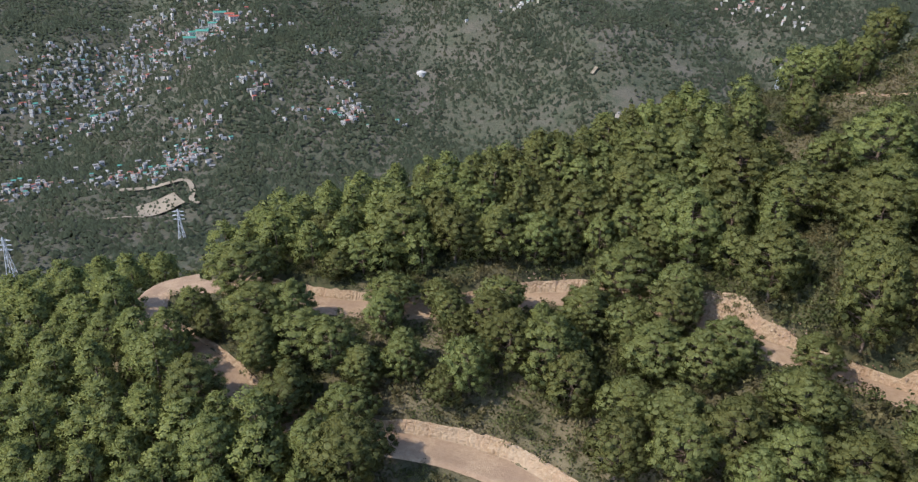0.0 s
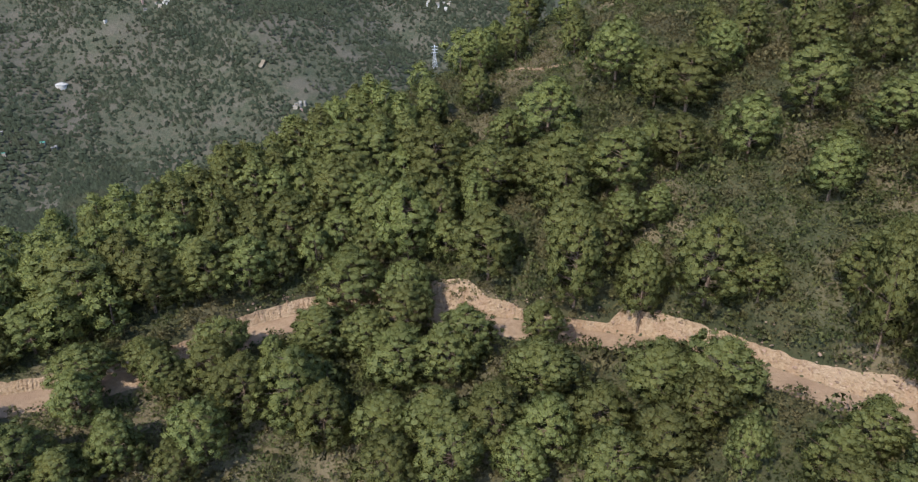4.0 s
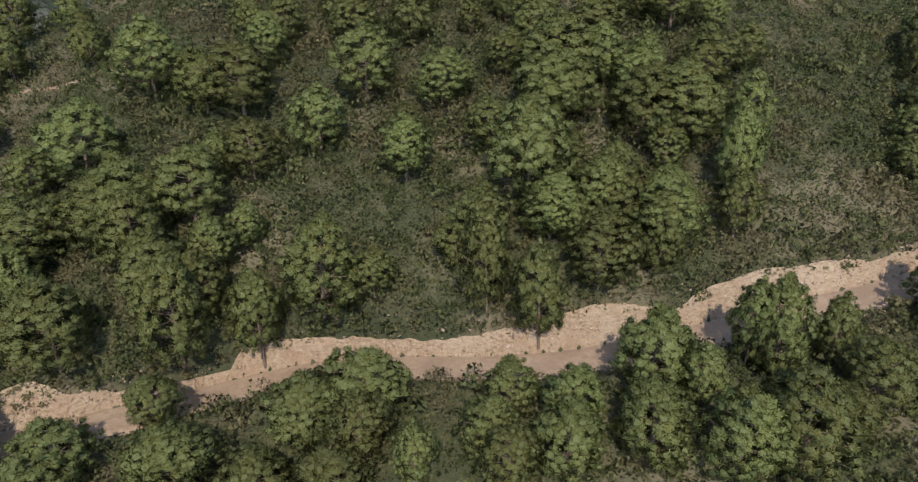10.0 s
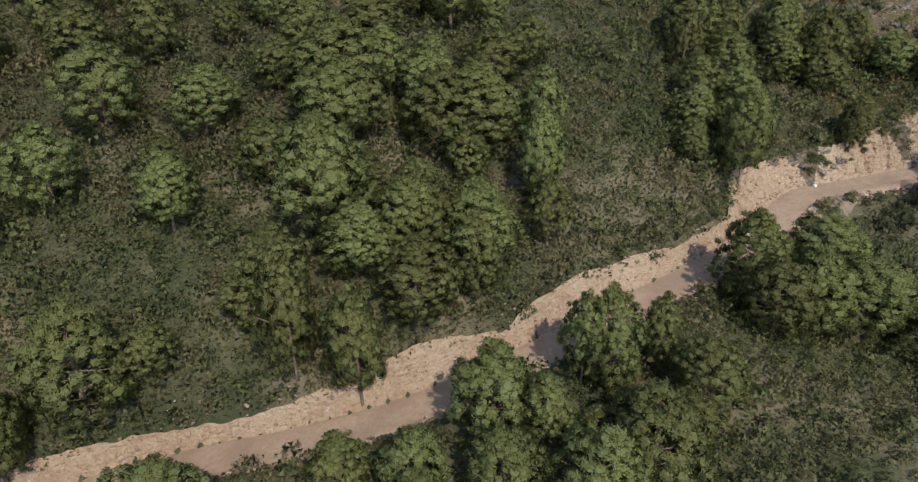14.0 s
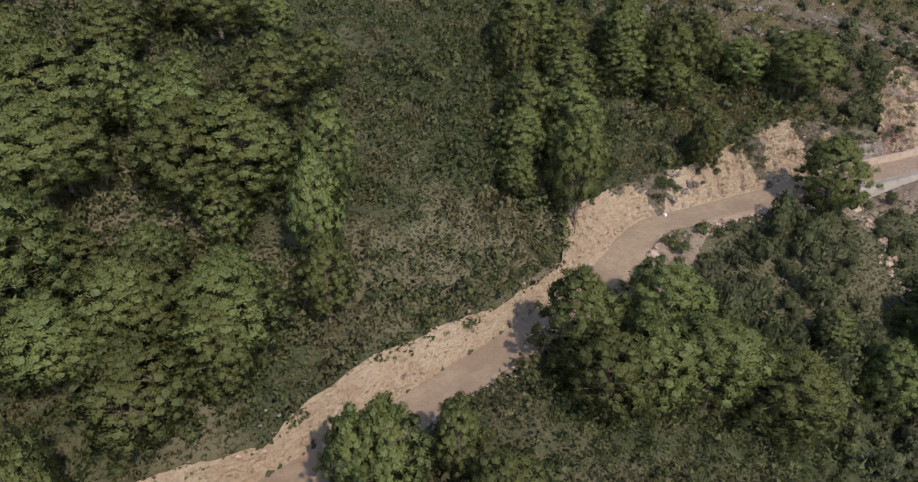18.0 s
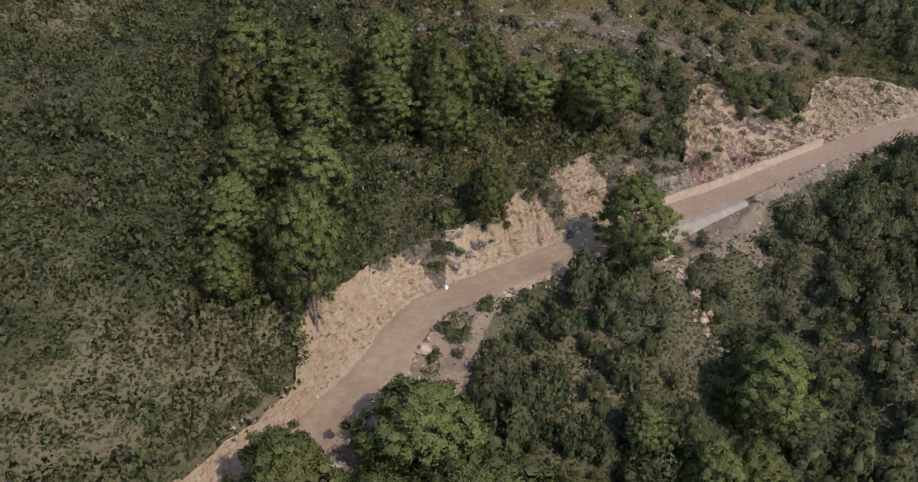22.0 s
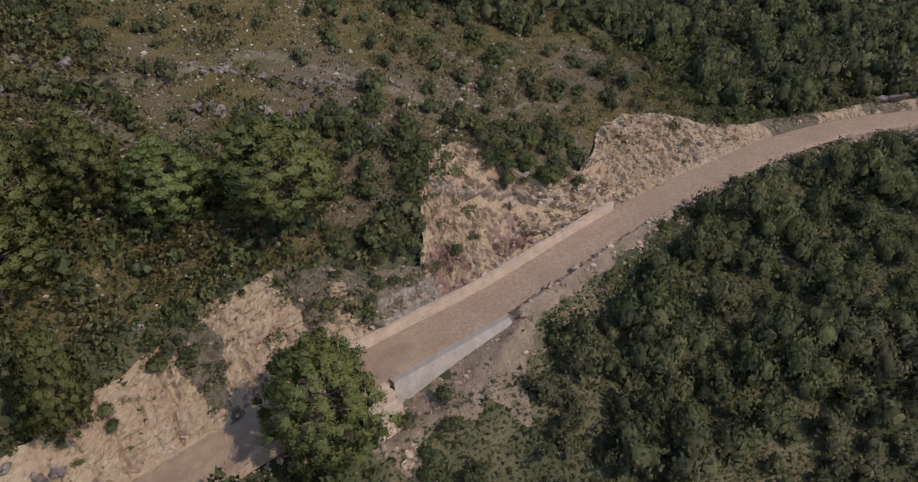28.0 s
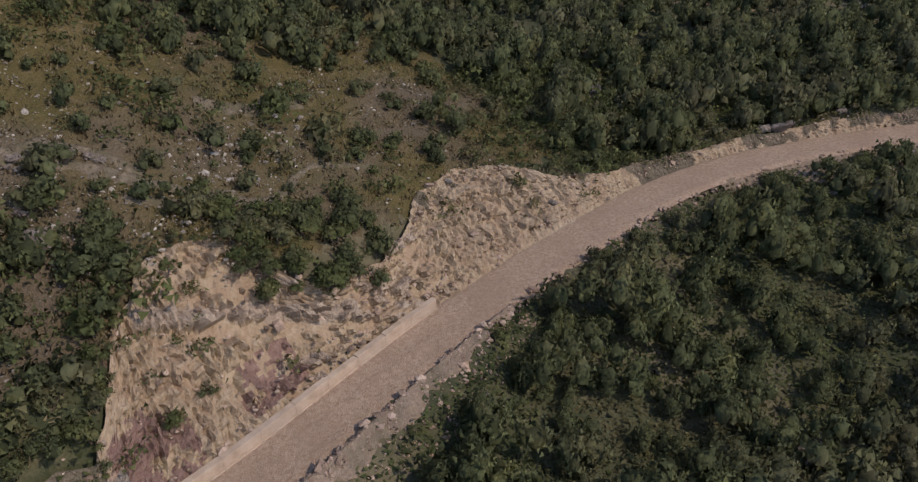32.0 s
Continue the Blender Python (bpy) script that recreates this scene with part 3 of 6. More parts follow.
def verge(s0, s1, at_s, at_w):
    """Bare soil spilling down from the outer edge of the road, with a ragged lower edge."""
    sv = np.arange(s0 * K, s1 * K, 0.35)
    w = np.interp(sv / K, at_s, at_w) * (1 + 0.3 * wave(sv, sv * 0, 0.7, 33)) + 0.5 * wave(sv, sv * 0, 2.1, 34)
    S2, V2 = np.meshgrid(sv, np.linspace(0, 1, 22), indexing="ij")
    x, y, _ = road.at(S2.ravel(), -(HALF + 0.2 + V2 * np.maximum(w, 0.4)[:, None]).ravel())
    rough = np.array([noise.fractal(Vector((a * 0.9, b * 0.9, 2.0)), 0.9, 2.1, 4) for a, b in zip(x, y)])
    z = np.maximum(ground(x, y), ground(x, y, 0.3)) + 0.08 + 0.2 * rough - 0.45 * (V2.ravel() > 0.99) - 0.1 * (V2.ravel() < 0.01)
    ob = mesh_ob("verge", np.stack([x, y, z], 1), grid_faces(len(sv), 22), M_SPOIL, smooth=True)
    return tagged(ob, "bare reddish soil and gravel spilling below the road's outer edge", "verge", kind="structure")


verge(392, 452, [392, 405, 425, 436, 452], [1.0, 5.5, 6.5, 6.0, 1.0])
verge(606, 690, [606, 625, 650, 690], [0.6, 4.0, 7.0, 5.0])
verge(481, 556, [481, 486, 492, 500, 504, 512, 520, 540, 556], [1.0, 7.0, 4.5, 7.0, 8.0, 3.0, 2.2, 1.8, 0.5])

# ---------------------------------------------------------------- pines
def ico(sub=1):
    bm = bmesh.new()
    bmesh.ops.create_icosphere(bm, subdivisions=sub, radius=1)
    v = np.array([q.co[:] for q in bm.verts])
    f = np.array([[q.index for q in p.verts] for p in bm.faces])
    bm.free()
    return v, f


ICO_V, ICO_F = ico()
OCT_V = np.array([(1, 0, 0), (0, 1, 0), (-1, 0, 0), (0, -1, 0), (0, 0, 1.1), (0.1, 0.1, -0.9)])
OCT_F = np.array([(0, 1, 4), (1, 2, 4), (2, 3, 4), (3, 0, 4), (1, 0, 5), (2, 1, 5), (3, 2, 5), (0, 3, 5)])


def blades(rs, centres, dirs, length, width, per):
    """Thin needle blades radiating about the given directions."""
    n = len(centres) * per
    c, d = np.repeat(centres, per, 0), np.repeat(dirs, per, 0) + rs.normal(0, 0.75, (n, 3))
    d /= np.linalg.norm(d, axis=1)[:, None]
    q = np.cross(d, rs.normal(0, 1, (n, 3)))
    q /= np.linalg.norm(q, axis=1)[:, None]
    L, Wd = (length * rs.uniform(0.7, 1.2, n))[:, None], (width * rs.uniform(0.7, 1.3, n))[:, None]
    v = np.stack([c - q * Wd * 0.6, c + q * Wd * 0.6, c + d * L], 1).reshape(-1, 3)
    return v, np.arange(n * 3).reshape(n, 3)


def unit(a):
    return a / np.maximum(np.linalg.norm(a, axis=-1), 1e-6)[..., None]


def tube(pts, radii, n=6):
    pts = np.array(pts, float)
    v, f = [], []
    for k, (p, r) in enumerate(zip(pts, radii)):
        t = pts[min(k + 1, len(pts) - 1)] - pts[max(k - 1, 0)]
        t /= np.linalg.norm(t)
        a = np.cross(t, (0.3, 0.9, 0.1)); a /= np.linalg.norm(a)
        b = np.cross(t, a)
        for i in range(n):
            w = 2 * math.pi * i / n
            v.append(p + r * (a * math.cos(w) + b * math.sin(w)))
        if k:
            for i in range(n):
                f.append([(k - 1) * n + i, (k - 1) * n + (i + 1) % n, k * n + (i + 1) % n, k * n + i])
    return np.array(v), np.array(f)


H0, R0 = 10.0, 3.4


def pine(seed, fine=2, flat=0.0, bare=0.2):
    """A hill pine: trunk, limbs and a domed crown of needle tufts, set in clumps on the ends of the branches. flat: how broad its top is."""
    rs = np.random.RandomState(seed)
    H, R = H0, R0
    root = new("pine_tree")
    bend = rs.normal(0, 0.25, 2)
    spine = lambda h: np.array([bend[0] * (h / H) ** 2 * 2, bend[1] * (h / H) ** 2 * 2, h])
    v, f = tube([spine(h) for h in np.linspace(-0.8, H * 0.93, 7)], np.linspace(0.22, 0.04, 7))
    mesh_ob("trunk", v, f, M_BARK, root, True)
    n, per, L, W = {2: (270, 60, 0.22, 0.1), 1: (180, 44, 0.28, 0.14), 0: (80, 32, 0.42, 0.24)}[fine]
    lean, big = rs.rand() * 6.28, {2: 0.44, 1: 0.52, 0: 0.74}[fine]
    lv, lf = tube([spine(h) for h in (H * bare * 0.7, H * 0.5, H * 0.9)], [0.07, 0.06, 0.03], 4)
    C, Q, LV, LF, nl = [], [], [lv], [lf], len(lv)
    for j in range(n):
        u = ((j + 0.5) / n) ** 0.9
        a = j * 2.39996 + rs.normal(0, 0.45)
        prof = (1 - u ** (2.4 + 2.0 * flat)) ** 0.6 * (0.7 + 0.3 * min(1, u * 3.5)) * (1 + 0.12 * math.cos(a - lean) + 0.13 * math.cos(2 * a + 5 * u + lean) + 0.1 * math.cos(3 * a - 9 * u + 2 * lean))
        q = big * rs.uniform(0.65, 1.35)
        r = max((R * prof - 0.5 * q) * (rs.uniform(0.8, 1.1) if j % 3 else rs.uniform(0.45, 0.85)), 0.1)
        h = H * (bare + (0.95 - bare) * u) + rs.normal(0, 0.4)
        base, tip = spine(max(h - 0.3 * r - 0.3, 0.5)), spine(h) + np.array([math.cos(a) * r, math.sin(a) * r, 0.0])
        if j % 5 == 0:
            lv, lf = tube([base, 0.5 * (base + tip) + (0, 0, -0.12), tip], [0.065, 0.045, 0.02], 3)
            LV.append(lv); LF.append(lf + nl); nl += len(lv)
        C.append(tip); Q.append(q)
    C.append(spine(H - 0.4)); Q.append(0.5)
    n += 1
    mesh_ob("branchwork", np.concatenate(LV), np.concatenate(LF), M_BARK, root)
    C, Q = np.array(C), np.array(Q)
    mid = spine(H * (0.4 + 0.5 * bare))
    out = unit((C - mid) * (1, 1, 0.62))
    # dark lump inside each clump: the crown's inner shade put into the colour
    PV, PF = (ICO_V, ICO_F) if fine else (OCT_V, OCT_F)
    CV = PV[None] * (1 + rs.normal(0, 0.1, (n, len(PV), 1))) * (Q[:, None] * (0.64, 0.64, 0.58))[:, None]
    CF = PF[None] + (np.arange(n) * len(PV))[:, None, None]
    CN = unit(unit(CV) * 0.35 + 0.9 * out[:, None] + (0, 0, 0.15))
    # sprays of needles at the twig ends, turned up and outwards
    k = n * per
    d = unit(rs.normal(0, 1, (k, 3)) + 0.55 * np.repeat(out, per, 0) + (0, 0, 0.3))
    c = np.repeat(C, per, 0) + d * np.repeat(Q, per)[:, None] * (0.97, 0.97, 0.9) * rs.uniform(0.68, 1.22, (k, 1))
    ax = unit(d * 0.55 + (0, 0, 0.5) + rs.normal(0, 0.55, (k, 3)))
    q = unit(np.cross(ax, rs.normal(0, 1, (k, 3)) + 0.8 * np.cross(d, ax)))
    l, w = L * rs.uniform(0.65, 1.25, (k, 1)), W * rs.uniform(0.75, 1.25, (k, 1))
    v = np.stack([c - q * w * 0.5 - ax * l * 0.3, c + q * w * 0.5 - ax * l * 0.3, c + ax * l * 0.7], 1)
    nrm = unit(0.25 * d + 0.9 * np.repeat(out, per, 0) + (0, 0, 0.1) + rs.normal(0, 0.28, (k, 3)))
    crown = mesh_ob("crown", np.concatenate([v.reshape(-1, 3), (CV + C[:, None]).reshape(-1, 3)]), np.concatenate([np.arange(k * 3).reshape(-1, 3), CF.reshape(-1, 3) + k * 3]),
                    [M_PINE, M_CORE_SHADE], root, normals=np.concatenate([np.repeat(nrm, 3, 0), CN.reshape(-1, 3)]))
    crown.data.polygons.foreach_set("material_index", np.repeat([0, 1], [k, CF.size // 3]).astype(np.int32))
    return tagged(root, "young green pine with a rounded clumpy needle crown", "pine tree", "hillside pines")


PINES = [pine(10 + k, 2, fl, b) for k, (fl, b) in enumerate([(0, .2), (.5, .16), (.2, .28), (.9, .22), (.1, .12), (.5, .3), (1.2, .26)])]
MID = [pine(60 + k, 1, fl, b) for k, (fl, b) in enumerate([(0, .14), (.4, .1), (.8, .2), (.2, .16)])]
LIGHT = [pine(40 + k, 0, fl, 0.12) for k, fl in enumerate([0, .4, .9])]
FOREST = []
used = set()
rs = np.random.RandomState(4)
trees_at = []


def plant(x, y, h=9.0, kind=None, label="", r=None):
    stock = PINES if kind is None else kind
    p = stock[rs.randint(len(stock))]
    m = Matrix.Translation((x, y, float(ground(x, y)[0]) - 0.1)) @ Matrix.Rotation(rs.rand() * 6.28, 4, "Z")
    if p.name in used:
        ob = copy_thing(p, m)
    else:
        ob = p
        used.add(p.name)
        ob.matrix_basis = m
    w = (r or h * rs.uniform(0.32, 0.42)) / R0
    ob.scale = (w * rs.uniform(0.92, 1.08), w * rs.uniform(0.92, 1.08), h / H0)
    trees_at.append((x, y))
    if label:
        tagged(ob, label)
    return ob


def scatter(poly, n, gap, hmin, hmax):
    """Trees at random inside a plan polygon, at least gap from one another."""
    poly = np.array(poly, float)
    lo, hi = poly.min(0), poly.max(0)
    got = 0
    for _ in range(n * 30):
        q = lo + rs.rand(2) * (hi - lo)
        inside = False
        for a, b in zip(poly, np.roll(poly, -1, 0)):
            if (a[1] > q[1]) != (b[1] > q[1]) and q[0] < (b[0] - a[0]) * (q[1] - a[1]) / (b[1] - a[1]) + a[0]:
                inside = not inside
        if not inside or any(abs(q[0] - g[0]) < gap and np.hypot(q[0] - g[0], q[1] - g[1]) < gap for g in trees_at):
            continue
        if road.near(*q)[1][0] < 6.5 and road.near(*q)[1][0] > -4.5 or abs(lower.near(*q)[1][0]) < 5:
            continue
        if len(trees_at) < 300:
            plant(q[0], q[1], rs.uniform(hmin, hmax), MID)
        else:
            trees_at.append(tuple(q))
            FOREST.append((q[0], q[1], rs.uniform(hmin, hmax)))
        got += 1
        if got >= n:
            break


# x, y, height and crown radius
GROVE_ABOVE_A = [(99.5, 55.9, 5.8, 2.2), (104.0, 57.9, 7.0, 2.8), (114.7, 54.4, 8.0, 2.9), (121.9, 58.4, 7.8, 3.5), (73.1, 64.1, 8.6, 2.4), (109.8, 59.5, 8.0, 2.8),
                 (76.1, 67.1, 12.4, 2.4), (117.0, 64.4, 9.7, 2.3), (126.8, 61.2, 8.3, 2.5), (123.1, 65.6, 9.5, 4.1), (77.2, 76.8, 10.4, 5.0), (85.7, 80.2, 8.1, 3.7),
                 (59.4, 74.6, 9.9, 3.6), (93.2, 79.4, 6.5, 2.8), (67.2, 70.3, 7.5, 3.1), (90.4, 91.3, 8.7, 4.1), (58.3, 85.5, 10.9, 4.2), (61.5, 73.4, 9.8, 3.3),
                 (78.7, 95.9, 7.5, 3.4), (75.9, 84.2, 8.6, 4.0), (64.0, 69.6, 9.5, 4.5), (56.0, 93.7, 7.4, 3.3), (71.4, 92.7, 6.9, 3.1), (54.1, 78.3, 8.9, 4.0)]
GROVE_ABOVE_B = [(55.3, 104.4, 8.0, 3.7), (59.9, 82.5, 7.4, 3.3), (64.1, 90.1, 10.9, 5.3), (43.3, 84.0, 6.8, 3.0), (46.3, 82.7, 9.2, 4.3), (56.6, 76.0, 7.1, 3.1),
                 (54.7, 83.6, 13.6, 4.9), (46.4, 101.5, 6.8, 3.0), (73.3, 80.9, 9.7, 4.4), (27.7, 112.4, 8.7, 4.1), (66.5, 89.6, 9.3, 4.2), (83.6, 71.2, 9.7, 2.6),
                 (67.3, 93.2, 11.8, 5.8), (74.5, 90.0, 8.1, 2.7), (47.1, 113.0, 10.9, 5.3), (-22.0, 116.4, 9.9, 4.8), (7.0, 113.7, 10.3, 5.0), (50.9, 123.0, 8.7, 4.1),
                 (9.4, 113.7, 11.8, 5.8), (8.5, 127.7, 11.3, 5.6), (70.5, 101.1, 8.1, 3.7), (31.0, 123.1, 11.2, 5.5), (-2.3, 118.1, 10.7, 5.2), (65.1, 101.2, 7.2, 3.2)]
GROVE_ABOVE_C = [(18.2, 110.6, 10.9, 5.3), (-28.4, 126.3, 11.6, 5.7), (-15.2, 115.3, 9.9, 3.9), (26.9, 127.9, 9.5, 4.5), (-62.5, 96.0, 11.5, 5.7), (-35.1, 111.0, 10.5, 5.1),
                 (-25.8, 121.4, 9.9, 4.8), (-11.3, 123.7, 11.8, 5.8), (21.1, 134.9, 11.8, 5.8), (-78.7, 92.7, 7.9, 3.6), (-22.5, 127.9, 11.8, 5.8), (-27.9, 117.8, 11.0, 5.4),
                 (-93.0, 92.1, 9.5, 4.5)]
GROVE_TOP_A = [(103.2, 49.6, 13.2, 3.1), (62.1, 66.8, 10.3, 2.6), (55.4, 70.7, 9.0, 4.2), (46.6, 71.5, 13.6, 3.2), (27.5, 91.7, 12.9, 4.7), (19.5, 93.9, 15.2, 3.5),
               (43.2, 77.6, 15.5, 3.0), (33.2, 88.4, 6.6, 2.9), (10.5, 97.4, 14.3, 4.2), (-2.2, 101.1, 11.1, 4.5), (10.4, 102.3, 10.4, 5.0), (-2.4, 104.0, 9.6, 4.6),
               (-24.1, 101.5, 10.7, 5.2), (-53.1, 97.9, 10.3, 5.0), (-39.8, 102.8, 9.2, 4.4), (-45.5, 101.0, 10.2, 4.9), (-71.3, 87.0, 6.7, 2.8), (-67.9, 90.3, 8.5, 4.0)]
GROVE_BELOW_A = [(128.6, 22.2, 10.2, 3.6), (94.2, 22.2, 9.6, 4.6), (44.4, 51.8, 8.5, 3.9), (95.2, 36.6, 9.0, 4.2), (105.6, 12.1, 8.7, 2.8), (85.4, 41.8, 11.3, 3.8),
                 (54.8, 47.7, 5.4, 2.2), (108.0, 8.6, 9.0, 2.9), (37.1, 56.5, 8.4, 3.9), (59.6, 40.8, 7.0, 3.1), (60.7, 52.6, 10.4, 2.1), (11.1, 76.1, 8.4, 3.9),
                 (61.7, 49.9, 11.9, 3.3), (90.1, 30.0, 9.5, 4.5), (109.0, 18.7, 5.3, 2.1), (32.7, 64.0, 6.9, 3.0), (67.8, 46.8, 9.0, 2.2), (24.4, 65.2, 8.7, 2.2),
                 (36.8, 65.6, 7.3, 3.1), (50.2, 57.1, 9.7, 3.8), (17.6, 70.2, 8.6, 4.0), (18.5, 78.6, 9.9, 4.7), (51.9, 52.2, 7.8, 2.6), (24.4, 76.3, 9.8, 4.7)]
GROVE_BELOW_B = [(5.4, 90.7, 6.9, 3.0)]
GROVE_BENDS_A = [(4.7, 82.3, 9.5, 4.5), (-8.7, 76.7, 9.2, 4.3), (-16.0, 78.7, 8.8, 4.1), (-5.0, 89.7, 8.1, 3.7), (-14.3, 98.9, 8.9, 4.2), (-20.0, 92.4, 8.5, 3.9),
                 (-7.4, 86.6, 8.9, 4.2), (-15.1, 87.7, 9.9, 4.7), (-52.4, 64.8, 8.2, 3.8), (-50.6, 88.3, 7.1, 3.1), (-47.0, 85.1, 7.8, 3.5), (-40.3, 90.8, 7.8, 3.6),
                 (-58.3, 84.8, 8.0, 3.7), (-61.6, 61.6, 9.2, 4.3), (-75.6, 71.0, 11.0, 5.4), (-85.0, 78.0, 11.7, 5.8), (-54.2, 70.8, 8.4, 3.9), (-26.7, 92.5, 9.6, 4.6),
                 (-66.2, 70.3, 10.5, 5.1)]
GROVE_SHORT_A = [(129.3, 52.2, 7.4, 3.3), (124.9, 38.8, 8.7, 2.1), (133.4, 54.0, 9.7, 3.0), (131.6, 45.9, 7.4, 3.3), (138.7, 55.9, 6.6, 2.7), (134.5, 46.9, 10.3, 3.4),
                 (140.0, 43.7, 8.3, 2.7), (144.2, 29.7, 9.3, 4.4), (141.7, 37.4, 7.2, 3.2)]
GROVE_FILLER_A = [(-3.8, 113.7, 9.0, 3.4), (-7.2, 126.0, 10.4, 4.0), (-15.1, 109.1, 13.0, 4.9), (-13.1, 134.9, 7.3, 2.8), (-3.6, 157.0, 10.0, 3.8), (4.2, 160.3, 9.1, 3.4),
                  (15.4, 149.4, 7.4, 2.8), (37.8, 129.1, 8.6, 3.3), (37.0, 109.2, 9.6, 3.6), (43.9, 96.9, 8.9, 3.4), (9.4, 107.2, 11.7, 4.4), (17.9, 103.5, 8.0, 3.1),
                  (64.7, 77.2, 6.7, 2.5), (95.7, 87.1, 5.0, 1.9), (72.6, 75.4, 6.4, 2.4), (109.8, 54.1, 5.5, 2.1), (91.9, 85.0, 3.9, 1.5), (-14.6, 93.8, 11.0, 4.2),
                  (-39.9, 85.9, 9.6, 3.7), (-35.1, 82.8, 11.6, 4.4), (-29.2, 82.6, 12.5, 4.8), (-24.1, 80.4, 10.9, 4.2), (-2.2, 76.1, 10.8, 4.1), (4.6, 74.0, 10.0, 3.8)]
GROVE_FILLER_B = [(21.9, 72.1, 8.8, 3.3), (10.7, 67.6, 10.4, 3.9), (1.4, 71.1, 9.1, 3.4), (31.7, 59.0, 8.0, 3.0), (40.8, 59.5, 7.7, 2.9), (49.1, 45.2, 10.1, 3.8),
                  (54.2, 41.8, 10.8, 4.1), (65.5, 41.1, 8.6, 3.3), (85.2, 35.1, 10.6, 4.0), (118.9, 7.4, 10.1, 3.9), (100.0, 18.9, 5.1, 1.9), (81.9, 38.2, 9.2, 3.5),
                  (-70.2, 66.1, 10.2, 3.9), (-89.3, 70.3, 7.2, 2.7), (-71.3, 74.5, 10.5, 4.0), (-59.9, 70.8, 11.0, 4.2), (-55.7, 79.5, 9.2, 3.5), (-49.0, 74.5, 9.0, 3.4),
                  (-38.6, 76.3, 10.7, 4.1), (-41.1, 73.3, 7.8, 3.0), (-51.7, 56.3, 11.4, 4.3), (-46.6, 57.4, 13.0, 4.9), (-14.5, 71.1, 10.6, 4.0), (-6.8, 71.9, 11.0, 4.2)]
GROVE_FILLER_C = [(-85.5, 62.0, 9.4, 3.6), (-97.3, 59.4, 9.7, 3.7), (-73.1, 55.2, 11.8, 4.5), (-63.2, 49.0, 12.3, 4.7), (14.2, 113.0, 8.2, 3.1), (-4.1, 144.7, 9.0, 3.4),
                  (16.7, 158.1, 6.0, 2.3), (23.8, 115.7, 6.9, 2.6), (66.0, 111.7, 5.7, 2.2), (2.5, 119.4, 7.1, 2.7), (22.6, 103.9, 6.7, 2.6), (1.3, 129.7, 8.3, 3.2),
                  (14.9, 99.7, 8.6, 3.3), (-13.1, 142.6, 9.1, 3.5), (7.3, 179.2, 10.9, 4.1), (-10.0, 112.5, 10.1, 3.8), (80.3, 87.4, 6.0, 2.3)]
for grove, text in ((GROVE_ABOVE_A, "green pine on the scrubby slope above the road"),
                    (GROVE_ABOVE_B, "green pine on the scrubby slope above the road"),
                    (GROVE_ABOVE_C, "green pine on the scrubby slope above the road"),
                    (GROVE_TOP_A, "broad green pine at the top of the road cut"),
                    (GROVE_BELOW_A, "dark green pine below the road's outer edge"),
                    (GROVE_BELOW_B, "dark green pine below the road's outer edge"),
                    (GROVE_BENDS_A, "green pine between the two bends of the road"),
                    (GROVE_SHORT_A, "short bushy pine among rocks above the road"),
                    (GROVE_FILLER_A, "rounded green pine standing in the scrub"),
                    (GROVE_FILLER_B, "rounded green pine standing in the scrub"),
                    (GROVE_FILLER_C, "rounded green pine standing in the scrub")):
    for gx_, gy_, gh_, gr_ in grove:
        plant(gx_, gy_, gh_ * (0.92 if gx_ < 20 and gy_ < 95 else 1.04 if gx_ < 70 else 1.1), None, text, gr_ * (1.04 if gx_ < 50 else 1.12 if gx_ < 70 else 1.2))
for sv_ in np.linspace(38, 205, 15):
    px0, py0, _ = road.at((sv_ + rs.normal(0, 2.5)) * K, -7 - 7 * rs.rand())
    plant(float(px0), float(py0), rs.uniform(4.5, 6.5), MID, "green pine just below the outer edge of the road")
scatter([(-53.7, 95.9), (-16.9, 101.3), (-6.8, 106.7), (-15.4, 121.7), (-13.7, 132.8), (-34.8, 141.0), (-62.9, 116.0)], 80, 4.0, 7.5, 10)
scatter([(33.8, 129.1), (70.2, 103.2), (91.4, 92.1), (120.3, 89.8), (116.8, 113.2), (67.9, 142.2), (37.7, 147.0)], 30, 5.0, 7, 9.5)
scatter([(-98.8, 83.8), (-69.3, 86.5), (-44.6, 98.2), (-16.9, 101.3), (-6.8, 106.7), (-15.4, 121.7), (-13.7, 132.8), (-25.7, 152.4), (-54.3, 126.2), (-90.4, 97.8)], 120, 4.0, 7.5, 10)
scatter([(-25.5, 148.7), (-7.2, 163.8), (17.5, 170.6), (51.2, 164.6), (93.7, 163.7), (92.7, 183.2), (29.6, 178.0), (-15.6, 156.6)], 55, 4.8, 7, 9.5)
scatter([(-118.3, 29.0), (-52.1, 32.9), (-46.6, 58.0), (-87.1, 65.3), (-107.8, 67.3), (-131.7, 55.4)], 70, 4.6, 8, 11)
scatter([(-163.6, 54.6), (-113.2, 68.8), (-100.0, 80.5), (-89.5, 85.2), (-105.0, 80.7), (-142.2, 65.6)], 75, 4.6, 7, 10)
scatter([(-17.5, 67.0), (-8.8, 63.4), (0.0, 71.6), (-17.3, 78.6)], 6, 5.0, 7, 10)
scatter([(-260.8, 38.1), (-166.3, 46.7), (-114.0, 86.7), (-260.3, 168.7)], 110, 5.5, 7, 10)


